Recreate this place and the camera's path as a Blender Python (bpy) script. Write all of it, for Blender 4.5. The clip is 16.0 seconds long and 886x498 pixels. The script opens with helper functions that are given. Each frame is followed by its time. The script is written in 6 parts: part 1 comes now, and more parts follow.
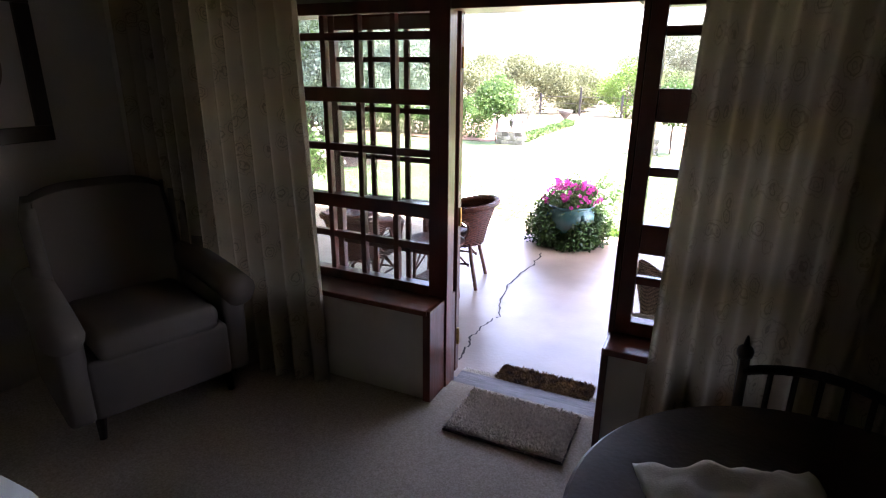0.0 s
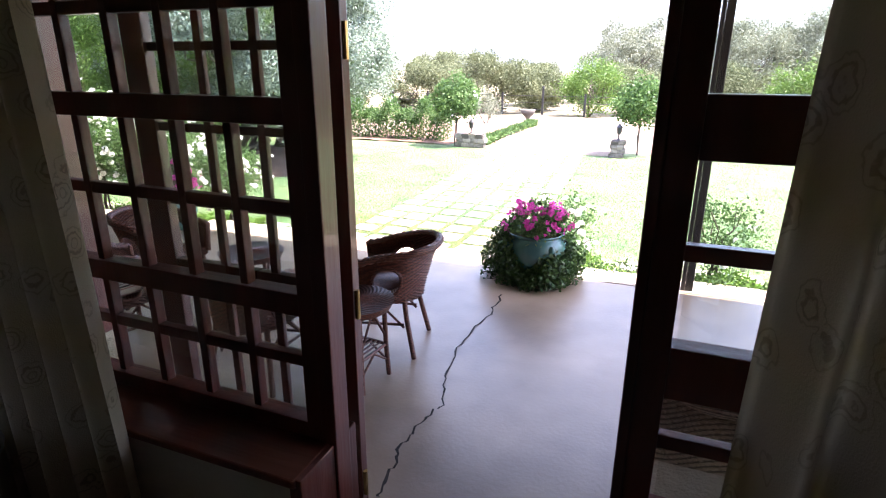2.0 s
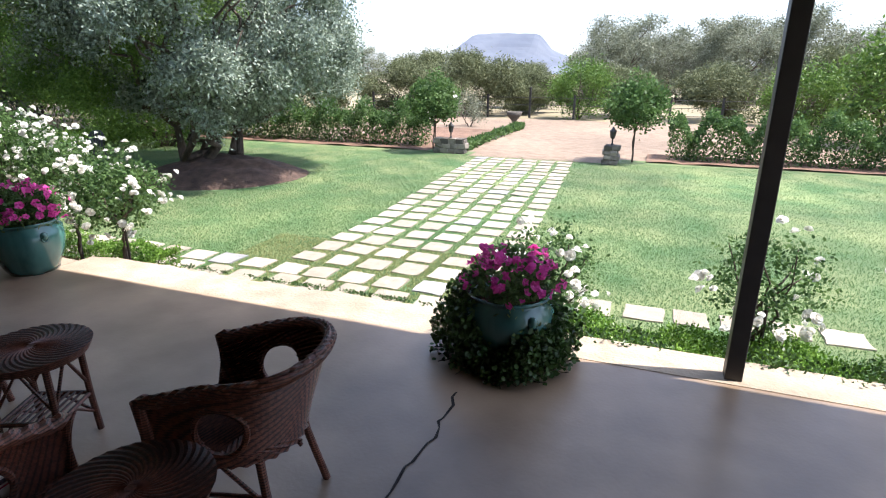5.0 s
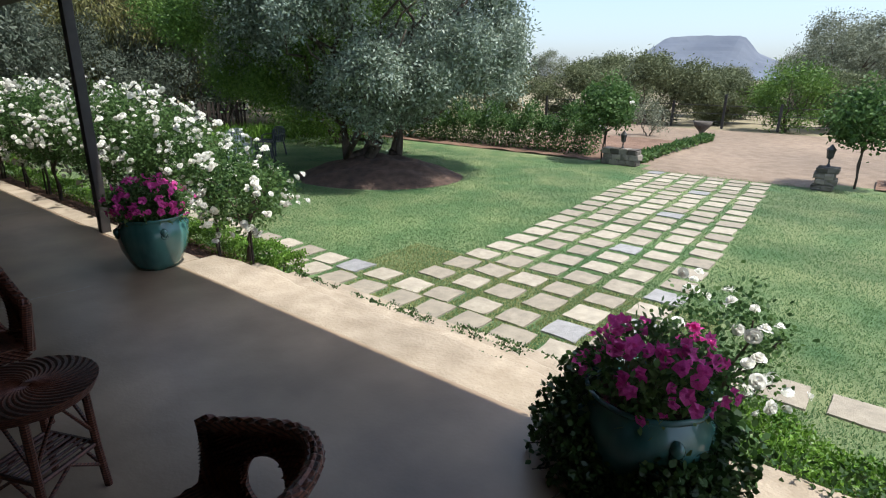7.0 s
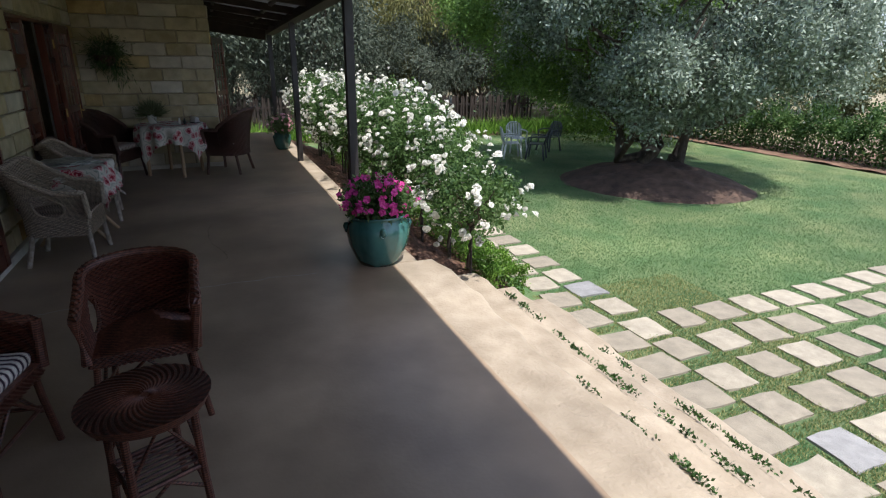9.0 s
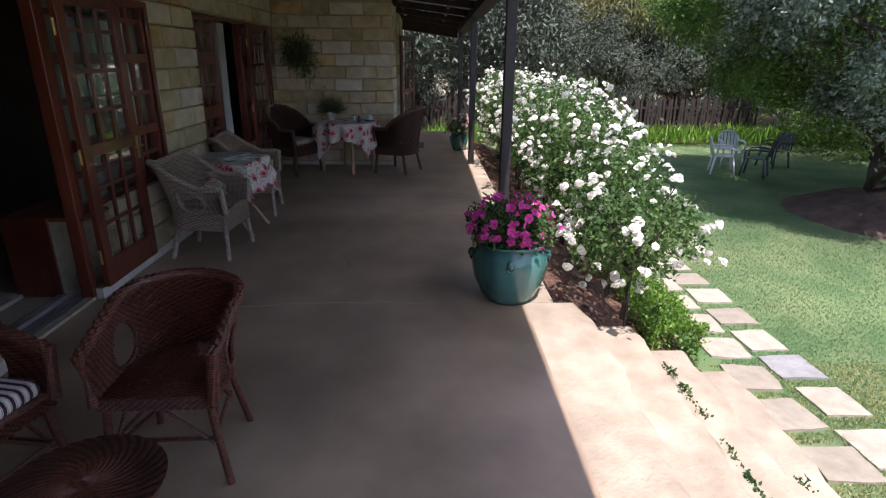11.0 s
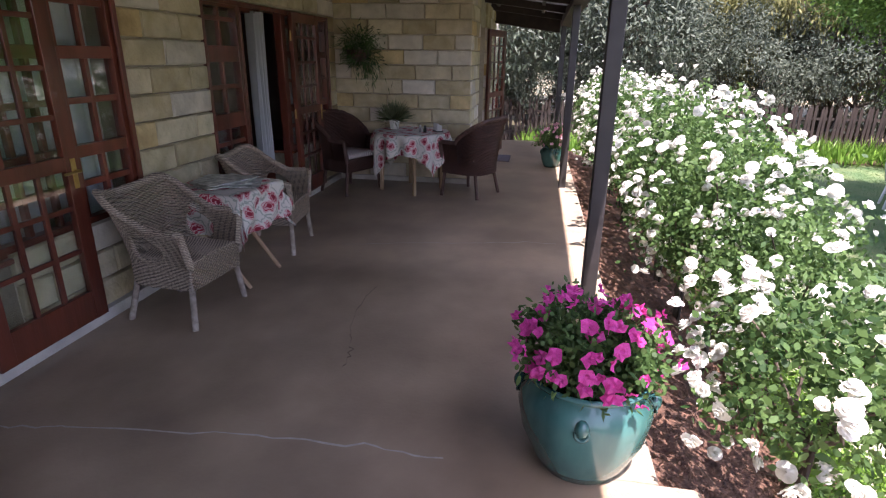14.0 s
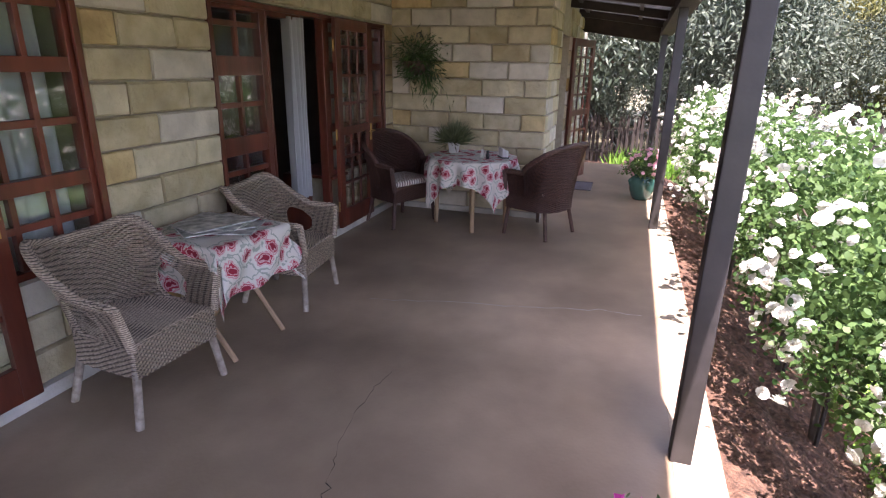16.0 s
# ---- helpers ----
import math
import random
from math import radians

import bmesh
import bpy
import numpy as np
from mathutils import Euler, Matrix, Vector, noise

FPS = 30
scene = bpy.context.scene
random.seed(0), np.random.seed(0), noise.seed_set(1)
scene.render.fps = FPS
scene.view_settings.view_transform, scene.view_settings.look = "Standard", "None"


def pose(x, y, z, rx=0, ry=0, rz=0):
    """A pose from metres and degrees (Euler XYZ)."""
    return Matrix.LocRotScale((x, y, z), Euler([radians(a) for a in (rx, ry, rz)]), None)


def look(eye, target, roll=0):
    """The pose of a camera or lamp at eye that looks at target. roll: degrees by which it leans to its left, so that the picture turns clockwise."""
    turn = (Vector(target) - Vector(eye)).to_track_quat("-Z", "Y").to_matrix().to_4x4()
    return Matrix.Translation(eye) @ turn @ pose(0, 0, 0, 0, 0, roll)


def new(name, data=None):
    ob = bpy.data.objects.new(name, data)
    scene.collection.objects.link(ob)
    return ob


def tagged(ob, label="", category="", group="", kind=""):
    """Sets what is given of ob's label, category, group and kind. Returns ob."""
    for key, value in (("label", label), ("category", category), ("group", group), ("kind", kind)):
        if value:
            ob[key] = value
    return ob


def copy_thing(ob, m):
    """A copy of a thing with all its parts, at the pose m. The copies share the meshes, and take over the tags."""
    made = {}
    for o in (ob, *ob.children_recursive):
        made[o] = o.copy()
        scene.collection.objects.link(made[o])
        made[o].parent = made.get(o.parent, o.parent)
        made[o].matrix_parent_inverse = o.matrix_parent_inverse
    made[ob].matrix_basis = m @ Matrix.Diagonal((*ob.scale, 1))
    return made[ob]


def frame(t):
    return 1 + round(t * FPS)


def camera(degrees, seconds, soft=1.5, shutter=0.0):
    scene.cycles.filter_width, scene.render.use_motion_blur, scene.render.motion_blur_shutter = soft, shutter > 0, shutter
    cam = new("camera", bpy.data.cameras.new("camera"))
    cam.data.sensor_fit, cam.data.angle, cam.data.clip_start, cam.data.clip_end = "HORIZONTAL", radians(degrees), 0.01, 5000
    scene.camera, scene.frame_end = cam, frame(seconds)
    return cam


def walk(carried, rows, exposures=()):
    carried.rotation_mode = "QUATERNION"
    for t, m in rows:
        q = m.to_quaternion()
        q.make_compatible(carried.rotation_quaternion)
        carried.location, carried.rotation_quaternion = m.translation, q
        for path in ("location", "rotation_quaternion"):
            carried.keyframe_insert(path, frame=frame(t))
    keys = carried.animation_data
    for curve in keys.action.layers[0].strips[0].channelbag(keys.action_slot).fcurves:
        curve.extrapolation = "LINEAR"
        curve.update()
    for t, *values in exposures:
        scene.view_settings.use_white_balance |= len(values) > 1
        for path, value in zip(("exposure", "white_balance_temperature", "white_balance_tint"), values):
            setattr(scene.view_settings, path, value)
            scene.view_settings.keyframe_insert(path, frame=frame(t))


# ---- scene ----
cam = camera(77.3, 16.0, 1.15)
PATH = [
    (0, (0.915, 0.298, 1.743), (0.108, 2.021, 1.127), 0.6),
    (0.5, (0.882, 0.638, 1.759), (0.08, 2.363, 1.142), 0.6),
    (1, (0.809, 0.925, 1.751), (0.014, 2.652, 1.132), 0.6),
    (1.5, (0.704, 1.203, 1.739), (-0.061, 2.945, 1.121), 0.5),
    (2, (0.646, 1.488, 1.725), (-0.052, 3.258, 1.107), 0.3),
    (2.5, (0.617, 1.782, 1.731), (-0.053, 3.562, 1.11), 0.3),
    (3, (0.59, 2.017, 1.723), (-0.049, 3.808, 1.104), 0.2),
    (3.2, (0.568, 2.126, 1.732), (-0.061, 3.92, 1.113), 0.2),
    (5.3, (0.348, 3.232, 1.61), (-0.339, 5.01, 1.003), 0.3),
    (5.5, (0.312, 3.337, 1.621), (-0.407, 5.101, 1.012), 0.3),
    (6, (0.28, 3.599, 1.591), (-0.541, 5.319, 0.984), 0.3),
    (6.5, (0.283, 3.837, 1.588), (-0.703, 5.47, 0.986), 0.5),
    (7, (0.257, 3.991, 1.577), (-0.918, 5.493, 0.975), 0.8),
    (7.5, (0.199, 4.183, 1.58), (-1.157, 5.524, 0.977), 0.6),
    (8, (0.068, 4.395, 1.573), (-1.457, 5.535, 0.961), 0.8),
    (8.5, (0.041, 4.604, 1.637), (-1.627, 5.508, 1.006), 0.8),
    (9, (0.038, 4.773, 1.664), (-1.711, 5.497, 1.021), 0.7),
    (9.5, (-0.107, 4.938, 1.684), (-1.896, 5.552, 1.034), 0.8),
    (10, (-0.277, 5.116, 1.664), (-2.115, 5.559, 1.01), 0.6),
    (10.2, (-0.344, 5.19, 1.658), (-2.203, 5.532, 1.005), 0.5),
    (12.3, (-1.419, 5.591, 1.62), (-3.307, 5.501, 0.964), 0.9),
    (12.5, (-1.53, 5.612, 1.622), (-3.417, 5.508, 0.966), 0.9),
    (13, (-1.809, 5.658, 1.617), (-3.691, 5.494, 0.961), 0.9),
    (13.5, (-2.057, 5.685, 1.626), (-3.932, 5.459, 0.969), 0.8),
    (14, (-2.36, 5.72, 1.622), (-4.225, 5.425, 0.964), 0.8),
    (14.5, (-2.619, 5.761, 1.633), (-4.462, 5.349, 0.975), 0.8),
    (15, (-2.903, 5.725, 1.647), (-4.729, 5.229, 0.998), 0.9),
    (15.5, (-3.196, 5.716, 1.639), (-5.015, 5.182, 1.0), 1.1),
    (16, (-3.489, 5.745, 1.644), (-5.296, 5.164, 1.015), 1.1),
]
EXPOSURES = [(0.0, 4.35, 6500, 31), (1.5, 3.7, 6350, 28), (3.0, 2.85, 6300, 24), (5.5, 1.5, 6250, 13), (7.0, 0.97, 6200, 9), (9.0, 1.02, 6150, 12), (10.0, 1.2, 6150, 17), (12.5, 1.74, 6200, 28), (14.0, 2.28, 6300, 30), (15.0, 2.63, 6300, 29), (16.0, 2.97, 6400, 31)]
walk(cam, [(t, look(eye, target, roll)) for t, eye, target, roll in PATH], EXPOSURES)

# ---- light ----
SUN_TO = Vector((0.42, 0.09, 0.9)).normalized()
world = bpy.data.worlds.new("world")
scene.world = world
world.use_nodes = True
wn = world.node_tree
sky = wn.nodes.new("ShaderNodeTexSky")
sky.sky_type = "NISHITA"
sky.sun_disc = False
sky.sun_elevation = math.asin(SUN_TO.z)
sky.sun_rotation = math.atan2(SUN_TO.x, SUN_TO.y)
sky.dust_density = 2.0
sky.ozone_density = 2.5
haze = wn.nodes.new("ShaderNodeMix")  # thin white haze over the whole sky
haze.data_type = "RGBA"
haze.inputs["Factor"].default_value = 0.45
haze.inputs[7].default_value = (2.15, 2.46, 3.0, 1)
wn.links.new(sky.outputs[0], haze.inputs[6])
wn.links.new(haze.outputs[2], wn.nodes["Background"].inputs[0])
wn.nodes["Background"].inputs[1].default_value = 0.15
sun = new("sun", bpy.data.lights.new("sun", "SUN"))
sun.data.energy, sun.data.angle, sun.data.color = 3.2, radians(0.5), (1.0, 0.95, 0.87)
sun.matrix_world = look(SUN_TO * 60, (0, 0, 0))

# ---- materials ----
def shader(name):
    m = bpy.data.materials.new(name)
    m.use_nodes = True
    return m, m.node_tree, m.node_tree.nodes["Principled BSDF"]


def surf(name, c1, c2, scale=6.0, rough=0.7, bump=0.2, bscale=60.0, stain=0.25, sscale=0.8, stretch=(1, 1, 1), per_object=0.0, per_island=0.0, metal=0.0, coat=0.0, spec=0.5, gap_shade=0.0):
    """Two colours mixed by grain, broad stains, fine relief; pieces may differ one from another."""
    m, nt, p = shader(name)
    N, L = nt.nodes.new, nt.links.new
    co, mp = N("ShaderNodeTexCoord"), N("ShaderNodeMapping")
    mp.inputs["Scale"].default_value = stretch
    info = N("ShaderNodeObjectInfo")
    shift = N("ShaderNodeVectorMath")
    shift.operation = "SCALE"
    comb = N("ShaderNodeCombineXYZ")
    for k in range(3):
        L(info.outputs["Random"], comb.inputs[k])
    L(comb.outputs[0], shift.inputs[0])
    shift.inputs["Scale"].default_value = 37.0 if per_object else 0.0
    L(co.outputs["Object"], mp.inputs["Vector"])
    L(shift.outputs[0], mp.inputs["Location"])
    grain, big, fine = N("ShaderNodeTexNoise"), N("ShaderNodeTexNoise"), N("ShaderNodeTexNoise")
    for tex, s, d in ((grain, scale, 6), (big, sscale, 4), (fine, bscale, 4)):
        tex.inputs["Scale"].default_value, tex.inputs["Detail"].default_value = s, d
        L(mp.outputs[0], tex.inputs["Vector"])
    ramp = N("ShaderNodeValToRGB")
    ramp.color_ramp.elements[0].position, ramp.color_ramp.elements[1].position = 0.32, 0.68
    ramp.color_ramp.elements[0].color, ramp.color_ramp.elements[1].color = (*c1, 1), (*c2, 1)
    fac = grain.outputs["Fac"]
    if per_object or per_island:
        geo = N("ShaderNodeNewGeometry")
        mixf = N("ShaderNodeMix")
        mixf.inputs["Factor"].default_value = per_object or per_island
        L(fac, mixf.inputs["A"])
        L(info.outputs["Random"] if per_object else geo.outputs["Random Per Island"], mixf.inputs["B"])
        fac = mixf.outputs["Result"]
    L(fac, ramp.inputs[0])
    wide = N("ShaderNodeMapRange")
    wide.inputs["From Min"].default_value, wide.inputs["From Max"].default_value = 0.3, 0.7
    wide.inputs["To Min"].default_value, wide.inputs["To Max"].default_value = 1 - stain, 1 + stain * 0.6
    L(big.outputs["Fac"], wide.inputs["Value"])
    mul = N("ShaderNodeVectorMath")
    mul.operation = "SCALE"
    L(ramp.outputs["Color"], mul.inputs[0])
    L(wide.outputs[0], mul.inputs["Scale"])
    tone = mul.outputs[0]
    # Wicker: shade in the gaps between strands, painted as dark stripes.
    if gap_shade:
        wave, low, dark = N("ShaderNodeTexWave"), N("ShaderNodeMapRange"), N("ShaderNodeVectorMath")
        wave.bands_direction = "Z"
        wave.inputs["Scale"].default_value, wave.inputs["Distortion"].default_value = gap_shade, 1.2
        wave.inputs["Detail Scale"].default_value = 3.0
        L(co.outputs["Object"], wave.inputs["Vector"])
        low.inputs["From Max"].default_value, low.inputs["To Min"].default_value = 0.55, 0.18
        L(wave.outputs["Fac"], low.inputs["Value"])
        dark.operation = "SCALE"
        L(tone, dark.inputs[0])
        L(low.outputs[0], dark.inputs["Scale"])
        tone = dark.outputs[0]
    L(tone, p.inputs["Base Color"])
    rr = N("ShaderNodeMapRange")
    rr.inputs["To Min"].default_value, rr.inputs["To Max"].default_value = max(rough - 0.12, 0.02), min(rough + 0.12, 1)
    L(big.outputs["Fac"], rr.inputs["Value"])
    L(rr.outputs[0], p.inputs["Roughness"])
    if bump:
        b = N("ShaderNodeBump")
        b.inputs["Strength"].default_value, b.inputs["Distance"].default_value = bump, 0.02
        L(fine.outputs["Fac"], b.inputs["Height"])
        L(b.outputs[0], p.inputs["Normal"])
    p.inputs["Metallic"].default_value = metal
    p.inputs["Coat Weight"].default_value = coat
    p.inputs["Specular IOR Level"].default_value = spec
    return m


def leafy(name, c1, c2, through_light=0.35, rough=0.5, clump=0.6):
    """Leaves: each one a little different, clumps differ too, and some light goes through them."""
    m, nt, p = shader(name)
    N, L = nt.nodes.new, nt.links.new
    geo, co, tex = N("ShaderNodeNewGeometry"), N("ShaderNodeTexCoord"), N("ShaderNodeTexNoise")
    tex.inputs["Scale"].default_value = clump
    L(co.outputs["Object"], tex.inputs["Vector"])
    mx = N("ShaderNodeMix")
    mx.inputs["Factor"].default_value = 0.62
    L(geo.outputs["Random Per Island"], mx.inputs["A"])
    L(tex.outputs["Fac"], mx.inputs["B"])
    ramp = N("ShaderNodeValToRGB")
    ramp.color_ramp.elements[0].position, ramp.color_ramp.elements[1].position = 0.25, 0.75
    ramp.color_ramp.elements[0].color, ramp.color_ramp.elements[1].color = (*c1, 1), (*c2, 1)
    L(mx.outputs["Result"], ramp.inputs[0])
    L(ramp.outputs[0], p.inputs["Base Color"])
    p.inputs["Roughness"].default_value = rough
    p.inputs["Specular IOR Level"].default_value = 0.3
    tr, mix = N("ShaderNodeBsdfTranslucent"), N("ShaderNodeMixShader")
    L(ramp.outputs[0], tr.inputs["Color"])
    mix.inputs[0].default_value = through_light
    L(p.outputs[0], mix.inputs[1])
    L(tr.outputs[0], mix.inputs[2])
    L(mix.outputs[0], nt.nodes["Material Output"].inputs["Surface"])
    return m


def glassy(name, tint=(0.95, 0.97, 0.96)):
    m, nt, p = shader(name)
    N, L = nt.nodes.new, nt.links.new
    clear, gloss, mix, fr = N("ShaderNodeBsdfTransparent"), N("ShaderNodeBsdfGlossy"), N("ShaderNodeMixShader"), N("ShaderNodeLayerWeight")
    clear.inputs[0].default_value = (*tint, 1)
    gloss.inputs["Roughness"].default_value = 0.02
    fr.inputs[0].default_value = 0.5
    pw, ma = N("ShaderNodeMath"), N("ShaderNodeMath")
    pw.operation, ma.operation = "POWER", "MULTIPLY_ADD"
    pw.inputs[1].default_value, ma.inputs[1].default_value, ma.inputs[2].default_value = 4.0, 0.9, 0.07
    L(fr.outputs["Facing"], pw.inputs[0])
    L(pw.outputs[0], ma.inputs[0])
    L(ma.outputs[0], mix.inputs[0])
    L(clear.outputs[0], mix.inputs[1])
    L(gloss.outputs[0], mix.inputs[2])
    L(mix.outputs[0], nt.nodes["Material Output"].inputs["Surface"])
    return m


def cloth(name, c1, c2, through_light=0.0, motif=None, mscale=7.0, rough=0.9, flat=False):
    """Cloth with a fine weave; a scattered printed motif may lie on it."""
    m, nt, p = shader(name)
    N, L = nt.nodes.new, nt.links.new
    co, tex, vor, fine = N("ShaderNodeTexCoord"), N("ShaderNodeTexNoise"), N("ShaderNodeTexVoronoi"), N("ShaderNodeTexNoise")
    spot = co.outputs["UV" if flat else "Object"]
    for n in (tex, vor, fine):
        L(spot, n.inputs["Vector"])
    if flat:
        vor.voronoi_dimensions = "2D"
    tex.inputs["Scale"].default_value, fine.inputs["Scale"].default_value = 3.0, 220.0
    vor.inputs["Scale"].default_value = mscale
    mx = N("ShaderNodeMix")
    mx.data_type = "RGBA"
    mx.inputs[6].default_value, mx.inputs[7].default_value = (*c1, 1), (*c2, 1)
    L(tex.outputs["Fac"], mx.inputs["Factor"])
    col = mx.outputs[2]
    for lo, hi, c in motif or ():
        add, ramp, over = N("ShaderNodeTexNoise"), N("ShaderNodeValToRGB"), N("ShaderNodeMix")
        add.inputs["Scale"].default_value = mscale * 4
        L(spot, add.inputs["Vector"])
        sm = N("ShaderNodeMath")
        sm.operation = "MULTIPLY_ADD"
        sm.inputs[1].default_value = 0.42 if flat else 0.28
        L(add.outputs["Fac"], sm.inputs[0])
        L(vor.outputs["Distance"], sm.inputs[2])
        ramp.color_ramp.interpolation = "LINEAR"
        e = ramp.color_ramp.elements
        e[0].position, e[0].color = lo, (0, 0, 0, 1)
        e[1].position, e[1].color = lo + 0.02, (1, 1, 1, 1)
        x = e.new(hi)
        x.color = (1, 1, 1, 1)
        y = e.new(hi + 0.02)
        y.color = (0, 0, 0, 1)
        L(sm.outputs[0], ramp.inputs[0])
        over.data_type = "RGBA"
        L(ramp.outputs[0], over.inputs["Factor"])
        L(col, over.inputs[6])
        over.inputs[7].default_value = (*c, 1)
        col = over.outputs[2]
    L(col, p.inputs["Base Color"])
    p.inputs["Roughness"].default_value = rough
    b = N("ShaderNodeBump")
    b.inputs["Strength"].default_value, b.inputs["Distance"].default_value = 0.25, 0.004
    L(fine.outputs["Fac"], b.inputs["Height"])
    L(b.outputs[0], p.inputs["Normal"])
    if through_light:
        tr, mix = N("ShaderNodeBsdfTranslucent"), N("ShaderNodeMixShader")
        L(col, tr.inputs["Color"])
        mix.inputs[0].default_value = through_light
        L(p.outputs[0], mix.inputs[1])
        L(tr.outputs[0], mix.inputs[2])
        L(mix.outputs[0], nt.nodes["Material Output"].inputs["Surface"])
    return m


def striped(name, scale):
    m, nt, p = shader(name)
    N, L = nt.nodes.new, nt.links.new
    co, wave, ramp = N("ShaderNodeTexCoord"), N("ShaderNodeTexWave"), N("ShaderNodeValToRGB")
    L(co.outputs["Object"], wave.inputs["Vector"])
    wave.inputs["Scale"].default_value = scale
    ramp.color_ramp.interpolation = "CONSTANT"
    e = ramp.color_ramp.elements
    e[0].color, e[1].color, e[1].position = (0.04, 0.02, 0.03, 1), (0.75, 0.7, 0.62, 1), 0.35
    for pos, c in ((0.6, (0.3, 0.03, 0.05, 1)), (0.75, (0.7, 0.66, 0.58, 1))):
        e.new(pos).color = c
    L(wave.outputs["Fac"], ramp.inputs[0])
    L(ramp.outputs[0], p.inputs["Base Color"])
    p.inputs["Roughness"].default_value = 0.95
    return m


M_PLASTER = surf("plaster_paint", (0.62, 0.58, 0.5), (0.7, 0.66, 0.58), 3, 0.85, 0.1, 90, 0.1)
# Darker than the plaster: the unlit interior is put into the colour.
M_DARKROOM = surf("dim_interior_wall", (0.1, 0.08, 0.065), (0.14, 0.115, 0.09), 4, 0.85, 0.1)
M_CARPET = surf("carpet_pile", (0.31, 0.255, 0.19), (0.5, 0.42, 0.33), 120, 0.97, 0.35, 260, 0.15, 1.2)
M_WOOD = surf("red_brown_varnished_wood", (0.083, 0.0185, 0.011), (0.172, 0.041, 0.0225), 9, 0.32, 0.08, 60, 0.3, 1.5, (1, 1, 0.12), coat=0.3)
M_WOODX = surf("red_brown_varnished_sill", (0.12, 0.03, 0.015), (0.24, 0.07, 0.035), 9, 0.3, 0.05, 60, 0.3, 1.5, (0.12, 1, 1), coat=0.35)
M_DARKWOOD = surf("dark_stained_wood", (0.018, 0.011, 0.008), (0.045, 0.026, 0.018), 12, 0.35, 0.08, 70, 0.3, 2, (1, 1, 0.2), coat=0.25)
M_SLAB = surf("veranda_screed", (0.238, 0.169, 0.113), (0.392, 0.286, 0.193), 1.7, 0.34, 0.06, 45, 0.48, 0.62)
M_STEP = surf("worn_step_sun_strip_screed", (0.31, 0.25, 0.18), (0.43, 0.355, 0.265), 5, 0.85, 0.5, 40, 0.2, 1.3)
M_CRACK = surf("crack_dirt", (0.015, 0.012, 0.01), (0.03, 0.024, 0.02), 20, 0.95, 0.2)
M_FILLER = surf("pale_crack_filler", (0.42, 0.38, 0.34), (0.55, 0.5, 0.46), 20, 0.9, 0.2)
M_STONE = surf("cream_sandstone_block", (0.43, 0.35, 0.2), (0.60, 0.52, 0.35), 7, 0.88, 0.55, 26, 0.22, 5.0, per_object=0.35)
M_OCHRE = surf("ochre_sandstone_block", (0.45, 0.29, 0.11), (0.56, 0.43, 0.22), 5, 0.88, 0.55, 26, 0.3, 5.0, per_object=0.5)
M_PALE = surf("pale_sandstone_block", (0.52, 0.46, 0.36), (0.66, 0.6, 0.5), 6, 0.88, 0.4, 26, 0.2, 5.0, per_object=0.35)
M_MORTAR = surf("mortar", (0.36, 0.31, 0.22), (0.46, 0.4, 0.29), 20, 0.95, 0.4, 90)
M_PLINTH = surf("pale_plinth", (0.5, 0.46, 0.4), (0.62, 0.57, 0.5), 8, 0.9, 0.3, 60)
M_POST = surf("dark_painted_steel", (0.02, 0.018, 0.018), (0.035, 0.03, 0.03), 8, 0.5, 0.05)
M_ROOF = surf("dark_roof_boards", (0.025, 0.015, 0.012), (0.05, 0.03, 0.024), 6, 0.8, 0.2, 40, 0.3, 1.0, (0.2, 1, 1))
M_SHEET = surf("weathered_roof_sheet", (0.07, 0.069, 0.068), (0.115, 0.113, 0.11), 6, 0.6, 0.05, 40, 0.25, 1.0)
M_PAVER = surf("sandstone_paver", (0.29, 0.25, 0.19), (0.4, 0.35, 0.27), 8, 0.92, 0.5, 35, 0.2, 3.0, per_object=0.6)
M_GREYPAVER = surf("grey_paver", (0.24, 0.235, 0.23), (0.32, 0.31, 0.3), 8, 0.92, 0.5, 35, 0.2, 3.0, per_object=0.4)
M_LAWN = surf("lawn_turf", (0.072, 0.15, 0.052), (0.225, 0.268, 0.115), 1.2, 0.95, 0.9, 120, 0.35, 0.35)
M_GRASS = leafy("grass_blades", (0.1, 0.2, 0.075), (0.185, 0.285, 0.12), 0.4, 0.6, 0.35)
M_DRYGRASS = leafy("dry_grass_blades", (0.26, 0.29, 0.11), (0.46, 0.43, 0.2), 0.3, 0.7, 1.5)
M_EARTH = surf("tan_gravel_earth", (0.2, 0.145, 0.1), (0.28, 0.21, 0.15), 4, 0.97, 0.5, 60, 0.2, 0.25)
M_FIELD = surf("dry_veld_ground", (0.2, 0.175, 0.1), (0.3, 0.25, 0.155), 0.5, 0.97, 0.3, 20, 0.3, 0.05)
M_BRICKBED = surf("brick_red_bed_soil", (0.14, 0.08, 0.05), (0.22, 0.135, 0.09), 4, 0.97, 0.5, 60, 0.2, 0.5)
M_MULCH = surf("brown_bark_mulch", (0.06, 0.03, 0.02), (0.21, 0.11, 0.07), 26, 0.97, 1.0, 70, 0.3, 3)
M_SOIL = surf("bare_mound_soil", (0.055, 0.035, 0.025), (0.125, 0.078, 0.055), 6, 0.97, 1.0, 30, 0.3, 1)
M_BARK = surf("grey_brown_bark", (0.05, 0.038, 0.028), (0.13, 0.1, 0.075), 14, 0.95, 0.9, 40, 0.3, 2, (1, 1, 0.25))
M_OLIVE = leafy("silver_olive_leaves", (0.07, 0.108, 0.06), (0.37, 0.435, 0.35), 0.2, 0.45, 1.3)
